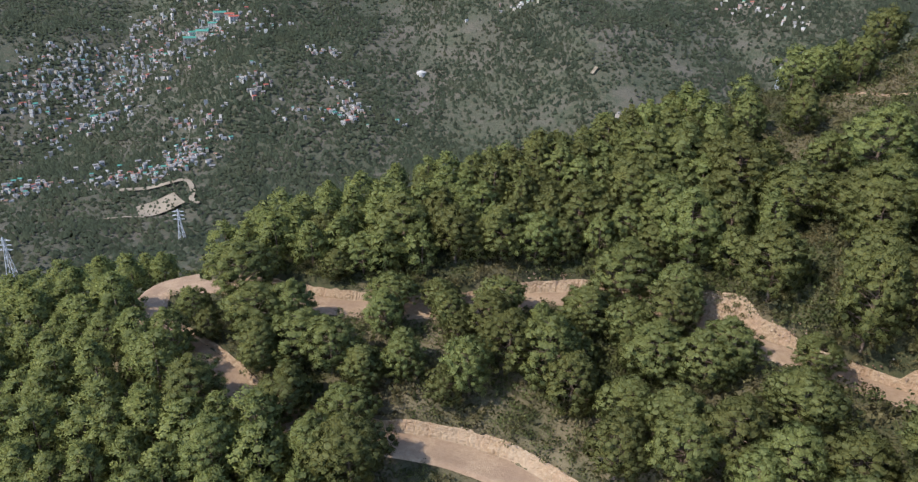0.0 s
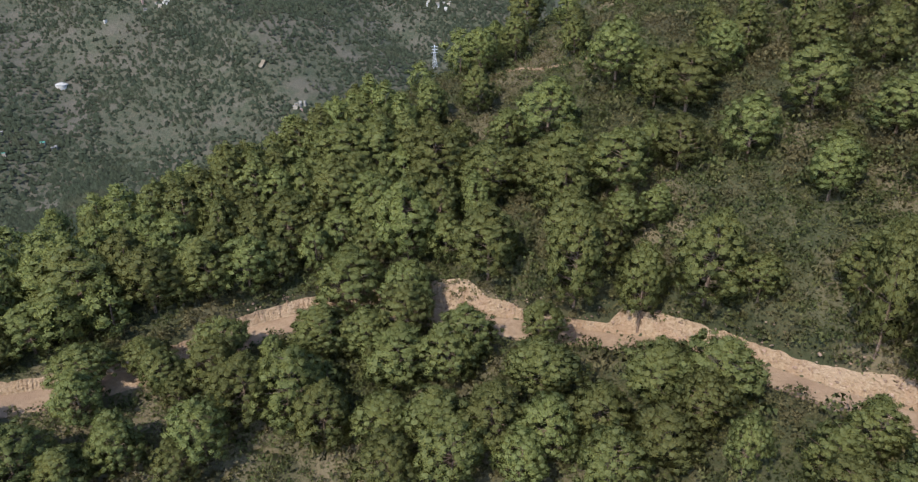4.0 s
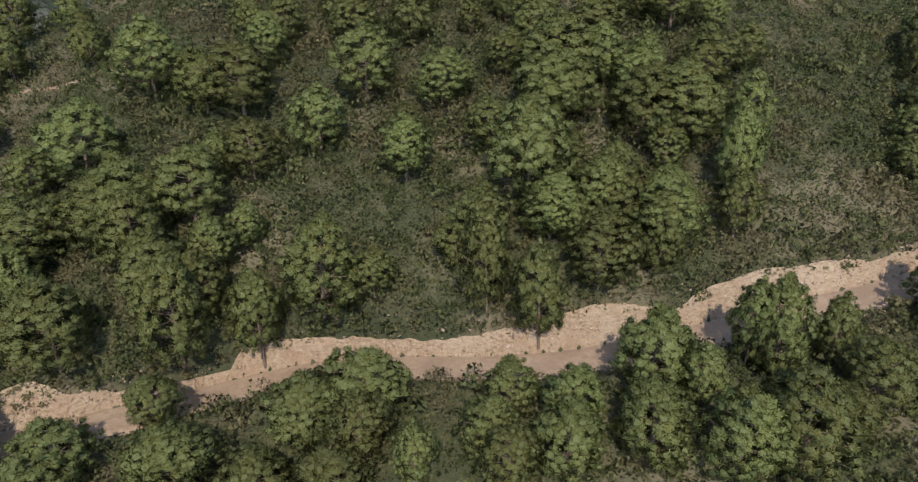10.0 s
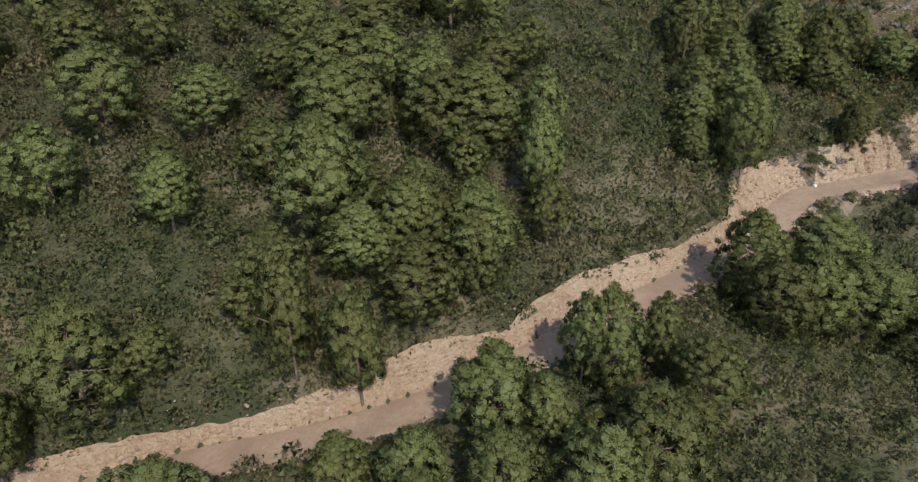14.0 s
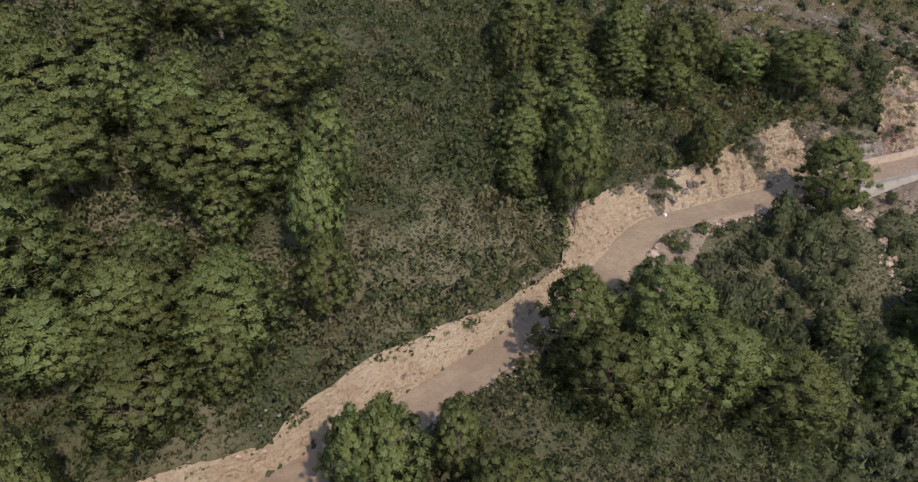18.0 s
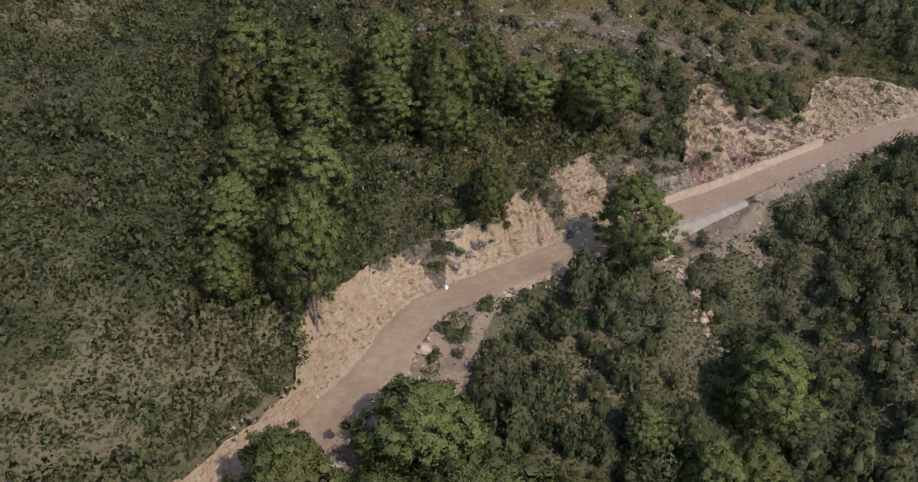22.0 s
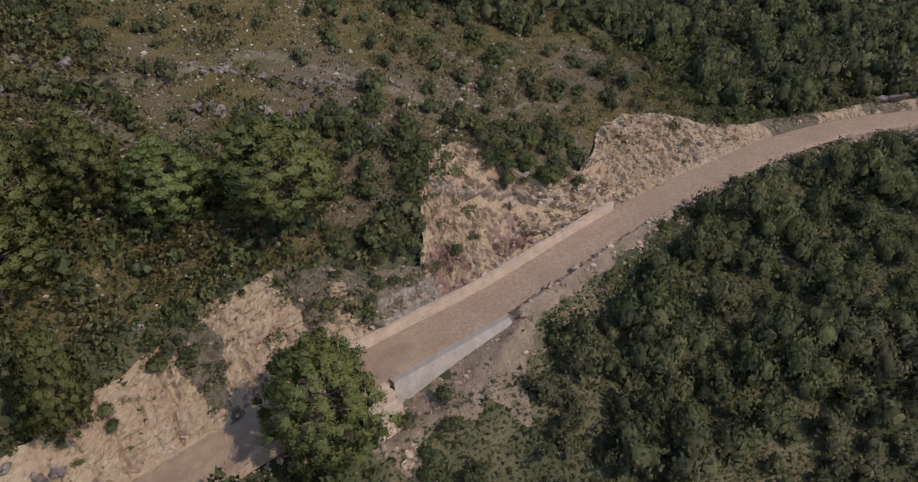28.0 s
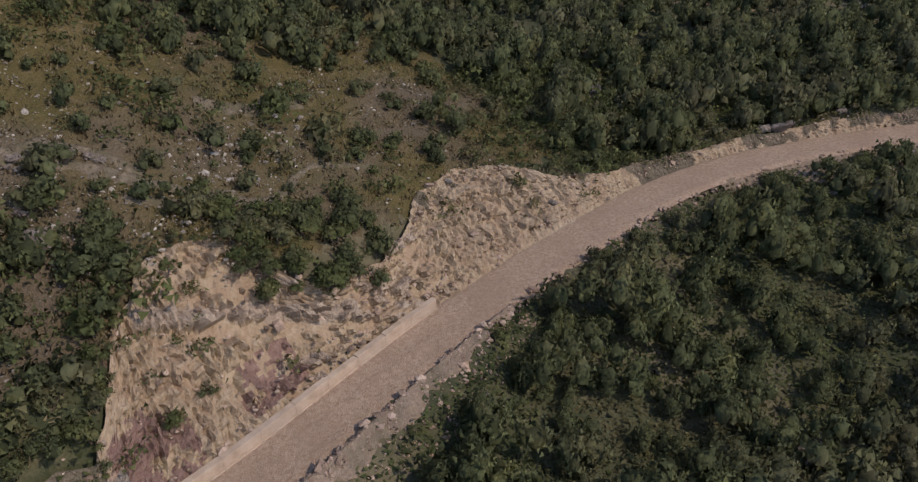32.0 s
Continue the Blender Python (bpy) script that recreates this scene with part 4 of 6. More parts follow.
def forest(name, trees):
    """Trees too many to count, as one sheet of trunks, branchwork and crowns."""
    V, N, F, Mx, n = [], [], [], [], 0
    src = []
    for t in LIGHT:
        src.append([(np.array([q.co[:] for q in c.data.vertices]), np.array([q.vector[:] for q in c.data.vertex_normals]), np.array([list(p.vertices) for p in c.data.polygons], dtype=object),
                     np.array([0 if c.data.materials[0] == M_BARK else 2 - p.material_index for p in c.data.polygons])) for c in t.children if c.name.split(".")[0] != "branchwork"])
    for x, y, h in trees:
        z = float(sheet(np.array([x]), np.array([y]))[0])
        k, a = h / H0, rs.rand() * 6.283
        w = h * rs.uniform(0.34, 0.44) / R0
        rot = np.array([[math.cos(a) * w, -math.sin(a) * w, 0], [math.sin(a) * w, math.cos(a) * w, 0], [0, 0, k]])
        for v, nv, f, m in src[rs.randint(len(src))]:
            V.append(v @ rot.T + (x, y, z - 0.1))
            N.append(nv @ (rot / w).T)
            fa = np.array(f.tolist(), int)
            if fa.shape[1] == 4:
                fa, m = np.concatenate([fa[:, :3], fa[:, [0, 2, 3]]]), np.r_[m, m]
            F.append(fa + n)
            Mx.append(m)
            n += len(v)
    ob = mesh_ob(name, np.concatenate(V), np.concatenate(F), [M_BARK, M_CORE_SHADE, M_PINE], normals=np.concatenate(N))
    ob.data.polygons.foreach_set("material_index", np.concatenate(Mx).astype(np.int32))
    return tagged(ob, "dense green pine forest covering the slope", "forest", kind="stuff")


forest("pine_forest", FOREST)
for t in LIGHT:
    for c in list(t.children):
        bpy.data.objects.remove(c)
    bpy.data.objects.remove(t)

# ---------------------------------------------------------------- shrubs and dry grass
def shrub_template(seed, leaves, r=1.0, h=0.9, size=0.34, inner=3):
    """Leaf triangles on a few lumps, unit size, standing on z = 0; vertices, faces, shading directions."""
    t = np.random.RandomState(seed)
    lumps = np.column_stack([t.normal(0, 0.36, (6, 2)) * r, t.uniform(0.25, 0.72, 6) * h])
    d = t.normal(0, 1, (leaves, 3))
    d[:, 2] = np.abs(d[:, 2]) * 0.9 - 0.15
    d = unit(d)
    c = lumps[t.randint(0, 6, leaves)] + d * (0.46 * r, 0.46 * r, 0.4 * h) * t.uniform(0.75, 1.12, (leaves, 1))
    n = unit(d + t.normal(0, 0.6, (leaves, 3)))
    a = unit(np.cross(n, t.normal(0, 1, (leaves, 3))))
    b = np.cross(n, a)
    k = size * t.uniform(0.6, 1.3, (leaves, 1))
    v = np.stack([c - a * k * 0.5, c + a * k * 0.5 + b * k * 0.2, c + b * k * 0.9], 1).reshape(-1, 3)
    v[:, 2] = np.maximum(v[:, 2], -0.15)
    soft = unit(d * 0.6 + 0.6 * unit(c * (1, 1, 0.7)) + t.normal(0, 0.26, d.shape) + (0, 0, 0.15))
    lv, lf, ln, f = [], [], [], np.arange(leaves * 3).reshape(-1, 3)
    for k in range(inner):                  # twiggy mass inside the leaves
        q = ICO_V * (1 + t.normal(0, 0.13, (len(ICO_V), 1))) * (0.27 * r, 0.27 * r, 0.24 * h)
        lv.append(q + lumps[k])
        ln.append(unit(unit(q) * 0.7 + 0.6 * unit(lumps[k] * (1, 1, 0.7)) + (0, 0, 0.1)))
        lf.append(ICO_F + leaves * 3 + k * len(ICO_V))
    return np.concatenate([v] + lv), np.concatenate([f] + lf), np.concatenate([np.repeat(soft, 3, 0)] + ln)


def sow(name, templates, x, y, size, material, label, category, squash=1.0):
    """One sheet of many plants, each turned and sized by itself, standing on the ground."""
    z = ground(x, y)
    V, F, N, n = [], [], [], 0
    pick_ = rs.randint(0, len(templates), len(x))
    for k, (tv, tf, tn) in enumerate(templates):
        i = np.where(pick_ == k)[0]
        if not len(i):
            continue
        a = rs.rand(len(i)) * 6.283
        c, s_ = np.cos(a)[:, None], np.sin(a)[:, None]
        q = size[i][:, None]
        px_ = (tv[None, :, 0] * c - tv[None, :, 1] * s_) * q + x[i][:, None]
        py_ = (tv[None, :, 0] * s_ + tv[None, :, 1] * c) * q + y[i][:, None]
        pz_ = tv[None, :, 2] * q * squash * rs.uniform(0.8, 1.2, (len(i), 1)) + z[i][:, None] - 0.05
        V.append(np.stack([px_, py_, pz_], -1).reshape(-1, 3))
        N.append(np.stack([tn[None, :, 0] * c - tn[None, :, 1] * s_, tn[None, :, 0] * s_ + tn[None, :, 1] * c, np.broadcast_to(tn[None, :, 2], px_.shape)], -1).reshape(-1, 3))
        F.append((tf[None] + (np.arange(len(i)) * len(tv))[:, None, None]).reshape(-1, 3) + n)
        n += len(i) * len(tv)
    ob = mesh_ob(name, np.concatenate(V), np.concatenate(F), material, normals=np.concatenate(N))
    return tagged(ob, label, category, kind="stuff")


SHRUBS = [shrub_template(70 + k, 62, 1.0, 0.95, 0.25, 0) for k in range(6)]
BIG_SHRUBS = [shrub_template(90 + k, 330, 1.0, 1.1, 0.135, 6) for k in range(6)]
FAR_SHRUBS = [shrub_template(190 + k, 170, 1.0, 1.1, 0.18, 6) for k in range(4)]


def jitter(x0, x1, y0, y1, d):
    X, Y = np.meshgrid(np.arange(x0, x1, d), np.arange(y0, y1, d), indexing="ij")
    X, Y = X.ravel() + rs.uniform(-0.5, 0.5, X.size) * d, Y.ravel() + rs.uniform(-0.5, 0.5, Y.size) * d
    s, o, _ = base_line.near(X, Y)
    s1, o1, _ = road.near(X, Y)
    s2, o2, _ = lower.near(X, Y)
    free = (np.abs(o1) > HALF + 0.9) & (np.abs(o2) > HALF + 0.9)
    return X[free], Y[free], ((s - S0) / K)[free], (o / K)[free], o1[free]


X, Y, s_, o_, _ = jitter(-110, 215, -40, 200, 1.3)
patch = wave(X, Y, 0.11, 51)
p = np.zeros(len(X))
p = np.where((o_ > 0) & (s_ < 170), 0.5, p)
p = np.where((o_ > 0) & (s_ >= 170) & (s_ < 200), 0.45, p)
p = np.where((o_ > 0) & (s_ >= 200) & (s_ < 475), 0.74 - 0.25 * (patch > 0.5), p)
p = np.where((o_ > 0) & (s_ >= 475) & (s_ < 585), 0.14 + 0.25 * (patch > 0.3) + 0.3 * (s_ < 522) * (o_ < 30), p)
p = np.where((o_ < 0) & (s_ < 340), 0.45, p)
p = np.where((o_ < 0) & (s_ >= 340) & (s_ < 420), 0.75 - 0.3 * (patch > 0.4), p)
p = np.where((o_ < 0) & (o_ > -13) & (s_ > 393) & (s_ < 444), 0.1, p)
p = np.where((s_ >= 583) & (s_ < 720) & (o_ > bank_clear(s_) - 0.5) & (o_ < 45), 0.75, p)
p = np.where((o_ > 125) & (o_ < 190), 0.3, p)
p = np.where((o_ > 190) | (o_ < -60), 0, p)
p = np.where((o_ > 0) & (o_ < bank_clear(s_)), 0.08, p)
ok = rs.rand(len(X)) < p
sow("scrub", SHRUBS, X[ok], Y[ok], np.clip(rs.lognormal(0.1, 0.36, ok.sum()), 0.55, 2.6), M_SHRUB, "low dark green scrub and brambles covering the slope", "scrub", 1.1)

def carpet(name, d, keep, size, material, label, low, high):
    """Leaves of creeping undergrowth lying in low waves over the ground."""
    X, Y, s_, o_, _ = jitter(-95, 215, -85, 190, d)
    ok = rs.rand(len(X)) < keep(X, Y, s_, o_)
    X, Y = X[ok], Y[ok]
    n = len(X)
    lift = np.maximum(0, wave(X, Y, 1.3, 53)) * high + rs.rand(n) * low
    c = np.stack([X, Y, ground(X, Y) + lift], 1)
    nrm = rs.normal(0, 0.55, (n, 3)) + (0, 0, 1)
    nrm /= np.linalg.norm(nrm, axis=1)[:, None]
    a = np.cross(nrm, rs.normal(0, 1, (n, 3)))
    a /= np.linalg.norm(a, axis=1)[:, None]
    b = np.cross(nrm, a)
    k = size * rs.uniform(0.6, 1.4, (n, 1))
    v = np.stack([c - a * k * 0.6, c + a * k * 0.6 + b * k * 0.25, c + b * k * 1.1], 1).reshape(-1, 3)
    tilt = [(wave(X + q[0], Y + q[1], 1.3, 53) - wave(X - q[0], Y - q[1], 1.3, 53)) * high for q in ((0.3, 0), (0, 0.3))]
    soft = unit(np.stack([-2.0 * tilt[0], -2.0 * tilt[1], np.ones(n)], 1) + rs.normal(0, 0.15, (n, 3)))
    return tagged(mesh_ob(name, v, np.arange(n * 3).reshape(n, 3), material, normals=np.repeat(soft, 3, 0)), label, "undergrowth", kind="stuff")


def green_keep(X, Y, s_, o_):
    patch = wave(X, Y, 0.11, 51)
    p = np.where((o_ > 0) & (s_ > 170) & (s_ < 480) & (o_ < 118), 0.96 - 0.3 * (patch > 0.5), 0)
    p = np.where((o_ > 0) & (s_ >= 480) & (s_ < 590) & (o_ < 80), 0.06 + 0.15 * (patch > 0.3) + 0.2 * (s_ < 522) * (o_ < 30), p)
    p = np.where((o_ > 0) & (s_ > 20) & (s_ <= 170) & (o_ < 70), 0.7, p)
    p = np.where((o_ < 0) & (s_ <= 150) & (o_ > -95), 0.6 - 0.3 * (patch > 0.3), p)
    p = np.where((s_ >= 583) & (s_ < 720) & (o_ > bank_clear(s_)) & (o_ < 45), 0.85, p)
    p = np.where((o_ >= 118) & (o_ < 180) & (s_ > 150) & (s_ < 300), 0.35, p)
    p = np.where((o_ < 0) & (s_ > 150) & (s_ < 425) & (o_ > -50), 0.7 - 0.4 * (patch > 0.4), p)
    p = np.where((o_ < 0) & (s_ >= 425) & (o_ > -75), 0.9, p)
    p = np.where((o_ < 0) & (s_ > 482) & (s_ < 513) & (o_ > -12), 0.03, p)
    p = np.where((o_ < 0) & (s_ > 393) & (s_ < 448) & (o_ > -13), 0.08, p)
    p = np.where((o_ < 0) & (s_ >= 510) & (o_ > -8) & (s_ < 548), 0.03, p)
    return np.where((o_ > 0) & (o_ < bank_clear(s_) - (1.3 - 0.8 * (np.abs(s_ - 527) < 25)) * (0.6 + wave(X, Y, 0.8, 56))), 0.02, p)


# plants holding on to the cut bank
X, Y, s_, o_, o1_ = jitter(-20, 200, -40, 125, 0.9)
p = np.where((o_ > 5.5) & (o_ < bank_clear(s_)) & (s_ > 400) & (s_ < 503), 0.9 * scrub_patch(s_, o_ * K), 0)
p = np.where((o_ > 5.2) & (o_ < bank_clear(s_)) & (s_ > 140) & (s_ <= 400), 0.75 * scrub_patch(s_, o_ * K), p)
p = np.where((o_ > 5.5) & (o_ < bank_clear(s_)) & (s_ > 503) & (s_ < 552), 0.05 * (o_ > 9), p)
p = np.where((o_ > 5) & (o_ < bank_clear(s_)) & (s_ >= 552), 0.5 * scrub_patch(s_, o_ * K), p)
ok = rs.rand(len(X)) < p
sow("bank_plants", SHRUBS, X[ok], Y[ok], rs.uniform(0.5, 1.15, ok.sum()), M_SHRUB, "grey-green herbs and low shrubs on the cut bank", "shrubs", 0.8)
carpet("undergrowth", 0.29, green_keep, 0.34, M_SHRUB, "low leafy undergrowth and creepers over the slope", 0.25, 0.55)

X, Y, s_, o_, _ = jitter(75, 250, -105, 60, 2.5)
p = np.where((o_ < 0) & (s_ > 418) & (o_ > -88) & (s_ < 760), 0.92 - 0.45 * (wave(X, Y, 0.13, 52) > 0.72), 0)
p = np.where((o_ > 0) & (s_ >= 585) & (o_ > bank_clear(s_)), 0.85, p)
p = np.where((o_ > 48) & (s_ > 540), 0.85, p)
p = np.where((o_ < 0) & (np.abs(s_ - 487 - 0.3 * o_) < 4.5) & (o_ > -40), 0.0, p)          # stony chute
p = np.where((o_ < 0) & (s_ > 484) & (s_ < 512) & (o_ > -15), 0.0, p)                        # bare soil under the wall
p = np.where((o_ < 0) & (np.abs(s_ - 502 - 0.2 * o_) < 5) & (o_ > -26), 0.0, p)
p = np.where((o_ < 0) & (s_ >= 510) & (o_ > -12 - 2 * wave(X, Y, 0.5, 54)) & (s_ < 552), 0.0, p)
p = np.where((o_ < 0) & (o_ > -9) & (s_ > 418), 0.0, p)
p = np.where((o_ < 0) & (o_ > -14) & (s_ > 390) & (s_ < 450), 0.0, p)
ok = rs.rand(len(X)) < p
size_ = np.clip(rs.lognormal(0.48, 0.36, len(X)), 0.75, 3.0)
for name, stock, part_ in (("thicket", BIG_SHRUBS, ok & (o_ < 0) & (o_ > -42) & (s_ < 610)), ("far_thicket", FAR_SHRUBS, ok & ~((o_ < 0) & (o_ > -42) & (s_ < 610)))):
    sow(name, stock, X[part_], Y[part_], size_[part_], M_THICKET, "dense dark green bushes filling the slope", "bushes", 1.6)
# rounder bushes above the road before and over the scar
X, Y, s_, o_, _ = jitter(110, 190, -10, 70, 1.9)
p = np.where((s_ > 478) & (s_ < 524) & (o_ > bank_clear(s_) + 1) & (o_ < 33), 0.55, 0)
p = np.where((s_ >= 524) & (s_ < 590) & (o_ > bank_clear(s_) + 1) & (o_ < 50), 0.1, p)
p = np.where((s_ > 425) & (s_ <= 478) & (o_ > bank_clear(s_)) & (o_ < 70), 0.22, p)
ok = rs.rand(len(X)) < p
sow("hillside_bushes", FAR_SHRUBS, X[ok], Y[ok], np.clip(rs.lognormal(0.15, 0.35, ok.sum()), 0.6, 2.0), M_THICKET, "grey-green bushes on the slope above the scar", "bushes", 1.2)

X, Y, s_, o_, _ = jitter(-20, 200, -25, 175, 0.95)
p = np.where((wave(X, Y, 0.11, 51) > 0.45) & (o_ > 0) & (s_ > 160) & (s_ < 480), 0.6, 0)
p = np.where((o_ > 8) & (s_ >= 470) & (s_ < 590) & (o_ < 75), 0.75, p)
p = np.where((o_ > 0) & (o_ < bank_clear(s_)), 0.04, p)
ok = rs.rand(len(X)) < p
tufts = []
for k in range(4):
    t = np.random.RandomState(120 + k)
    c = np.column_stack([t.normal(0, 0.35, (14, 2)), np.zeros(14)])
    tufts.append((*blades(t, c, np.tile((0, 0, 1.6), (14, 1)), 0.55, 0.12, 1), np.tile((0.0, 0.0, 1.0), (42, 1)) + t.normal(0, 0.2, (42, 3))))
sow("dry_grass", tufts, X[ok], Y[ok], rs.uniform(0.4, 1.0, ok.sum()), M_STRAW, "tufts of dry yellowish grass", "grass")

# ---------------------------------------------------------------- walls beside the road
def box_verts(bm, pts):
    """A hexahedron from eight corners, bottom four then top four, bevelled."""
    v = [bm.verts.new(p) for p in pts]
    for f in ((3, 2, 1, 0), (4, 5, 6, 7), (0, 1, 5, 4), (1, 2, 6, 5), (2, 3, 7, 6), (3, 0, 4, 7)):
        bm.faces.new([v[i] for i in f])
    return v


def part(name, bm, material, parent, label="", bevel=0.03):
    if bevel:
        bmesh.ops.bevel(bm, geom=bm.edges[:], offset=bevel, segments=1, affect="EDGES", clamp_overlap=True)
    bmesh.ops.recalc_face_normals(bm, faces=bm.faces[:])
    me = bpy.data.meshes.new(name)
    bm.to_mesh(me)
    bm.free()
    me.materials.append(material)
    ob = new(name, me)
    ob.parent = parent
    return tagged(ob, label)


def along(line, s0, s1, o0, o1, z0, z1):
    """Corners of a block along a line, z measured from the line's own height at each end."""
    out = []
    for zz in (z0, z1):
        for s, o in ((s0, o0), (s1, o0), (s1, o1), (s0, o1)):
            x, y, z = line.at(s, o)
            out.append((float(x), float(y), float(z) + zz))
    return out


breast_wall = tagged(new("breast_wall"), "low weathered concrete wall holding the rock cut at the road's inner edge", "wall")
wall_s = np.linspace(489 * K, 549 * K, 13)
for a, b in zip(wall_s[:-1], wall_s[1:]):
    bm = bmesh.new()
    hgt = 0.9 + 0.12 * float(wave(np.array([a]), np.array([0.0]), 0.4, 61)[0])
    box_verts(bm, along(road, a + 0.004, b - 0.004, HALF - 0.1, HALF + 0.42, -0.5, hgt))
    sec = part("wall_section", bm, M_CONC, breast_wall, "", 0.015)
    bm = bmesh.new()
    box_verts(bm, along(road, a + 0.01, b - 0.01, HALF - 0.28, HALF - 0.097, -0.5, 0.15))
    part("footing", bm, M_CONC, sec, "", 0.02)
    # weep holes are solid dark blocks, the shade in them painted
    if a > 515 * K and int(a) % 3 == 0:
        bm = bmesh.new()
        mid = 0.5 * (a + b)
        box_verts(bm, along(road, mid - 0.1, mid + 0.1, HALF - 0.115, HALF + 0.1, 0.22, 0.4))
        part("weep_hole", bm, M_HOLE_SHADE, sec, "dark block for the shade in a drain hole", 0.0)

# catch pit at the wall's lower end: two cheeks, a slab across them and a near-black block below for the drain's shade
catch_pit = tagged(new("catch_pit"), "small concrete drain pit under a broken slab at the wall's end", "drain")
for a, b, nm in ((486.2, 486.8, "cheek"), (488.3, 488.95, "cheek")):
    bm = bmesh.new()
    box_verts(bm, along(road, a * K, b * K, HALF - 0.05, HALF + 1.2, -0.7, 0.62))
    part(nm, bm, M_CONC, catch_pit, "", 0.03)
bm = bmesh.new()
box_verts(bm, along(road, 486.0 * K, 489.0 * K, HALF - 0.02, HALF + 1.25, 0.63, 0.8))
part("slab", bm, M_WALLGREY, catch_pit, "cracked grey slab", 0.04)
bm = bmesh.new()
box_verts(bm, along(road, 486.82 * K, 488.28 * K, HALF + 0.25, HALF + 1.15, -0.6, 0.6))
part("drain_mouth", bm, M_HOLE_SHADE, catch_pit, "dark block for the shade in the drain opening", 0.0)

retaining_wall = tagged(new("retaining_wall"), "pale concrete retaining wall below the road's outer edge", "wall")
face_s = np.linspace(490 * K, 511 * K, 7)
for k, (a, b) in enumerate(zip(face_s[:-1], face_s[1:])):
    bm = bmesh.new()
    d0, d1 = 2.1 - 0.33 * k, 2.1 - 0.33 * (k + 1)
    p = along(road, a + 0.004, b - 0.004, -2.75, -3.25, 0.0, 0.16)
    p = [(x, y, z - (d0 if j in (0, 3) else d1)) if j < 4 else (x, y, z) for j, (x, y, z) in enumerate(p)]
    x2, y2, _ = road.at(a, -3.75)
    x3, y3, _ = road.at(b, -3.75)
    p[3], p[2] = (float(x2), float(y2), p[3][2]), (float(x3), float(y3), p[2][2])
    box_verts(bm, p)
    part("concrete_panel", bm, M_WALLGREY, retaining_wall, "", 0.008)
bm = bmesh.new()
box_verts(bm, along(road, 490 * K, 511 * K, -2.6, -3.3, 0.16, 0.22))
part("coping", bm, M_WALLGREY, retaining_wall, "worn concrete coping", 0.05)

wing_wall = tagged(new("wing_wall"), "stepped tan stone wing wall dropping beside the culvert", "wall")
rs = np.random.RandomState(31)
for row in range(6):
    for col in range(2):
        a = 484.4 * K + col * 1.5 + (row % 2) * 0.2
        bm = bmesh.new()
        o = -2.55 - 0.52 * row
        box_verts(bm, along(road, a, a + 1.47, o, o - 0.62 - 0.06 * rs.rand(), -0.38 * row - 1.4, -0.38 * row + 0.12 + 0.04 * rs.rand()))
        part("stone_block", bm, M_CONC, wing_wall, "", 0.05)

# ---------------------------------------------------------------- rocks
def rock_mesh(name, seed, sub=2, flat=0.7):
    bm = bmesh.new()
    bmesh.ops.create_icosphere(bm, subdivisions=sub, radius=1)
    off = Vector((seed * 3.1, seed * 1.7, seed))
    for v in bm.verts:
        n = noise.fractal(v.co * 1.1 + off, 1.0, 2.0, 3)
        c = noise.cell(v.co * 1.6 + off)
        v.co *= 0.85 + 0.3 * n + 0.25 * c
        v.co.z *= flat
    me = bpy.data.meshes.new(name)
    bm.to_mesh(me)
    bm.free()
    me.materials.append(M_ROCK)
    return me


ROCKS = [rock_mesh("boulder", k + 1, 2, 0.6 + 0.08 * (k % 4)) for k in range(6)]


TAN_ROCKS = [rock_mesh("tan_stone", k + 11, 2, 0.7) for k in range(4)]
for me in TAN_ROCKS:
    me.materials[0] = M_DEBRIS


def boulder(x, y, r, label, group, sink=0.3):
    ob = new("boulder", ROCKS[rs.randint(len(ROCKS))])
    ob.location = (x, y, float(ground(x, y)[0]) + r * (0.55 - sink))
    ob.rotation_euler = (rs.normal(0, 0.3), rs.normal(0, 0.3), rs.rand() * 6.28)
    ob.scale = (r * rs.uniform(0.8, 1.3), r * rs.uniform(0.8, 1.2), r * rs.uniform(0.7, 1.1))
    return tagged(ob, label, "boulder", group)


for bx, by, br in ((190.7, -45.3, 1.5), (191.4, -46.6, 1.2), (190.5, -43.5, 0.9), (192.4, -48.2, 0.7), (192.8, -54.0, 0.8), (191.0, -44.5, 0.7)):
    boulder(bx, by, br, "large pale grey boulder at the road's inner edge", "boulders by the road")
for bx, by, br in ((183.7, -50.9, 1.0), (180.3, -48.1, 0.9), (185.2, -55.0, 0.8), (182.0, -53.5, 0.7), (180.6, -51.6, 0.6), (184.3, -58.3, 0.9), (178.4, -45.5, 0.5)):
    boulder(bx, by, br, "brown-grey boulder on the bare soil outside the bend", "boulders outside the bend")
for bx, by, br in ((199.0, -24.7, 1.3), (196.9, -21.8, 0.9), (152.1, -30.4, 1.5), (153.1, -31.6, 0.9), (157.4, 23.4, 1.3), (221.3, -33.5, 1.0), (222.7, -25.5, 0.9),
                   (225.5, -75.4, 1.7), (177.4, -15.4, 0.6), (177.3, -32.6, 0.7), (107.0, 12.0, 1.0), (108.7, 10.9, 0.7), (145.1, 40.5, 0.8), (144.1, 56.8, 1.0), (147.7, 54.5, 0.8), (152.6, 50.8, 0.9)):
    boulder(bx, by, br, "grey boulder lying among the shrubs", "boulders on the slope")
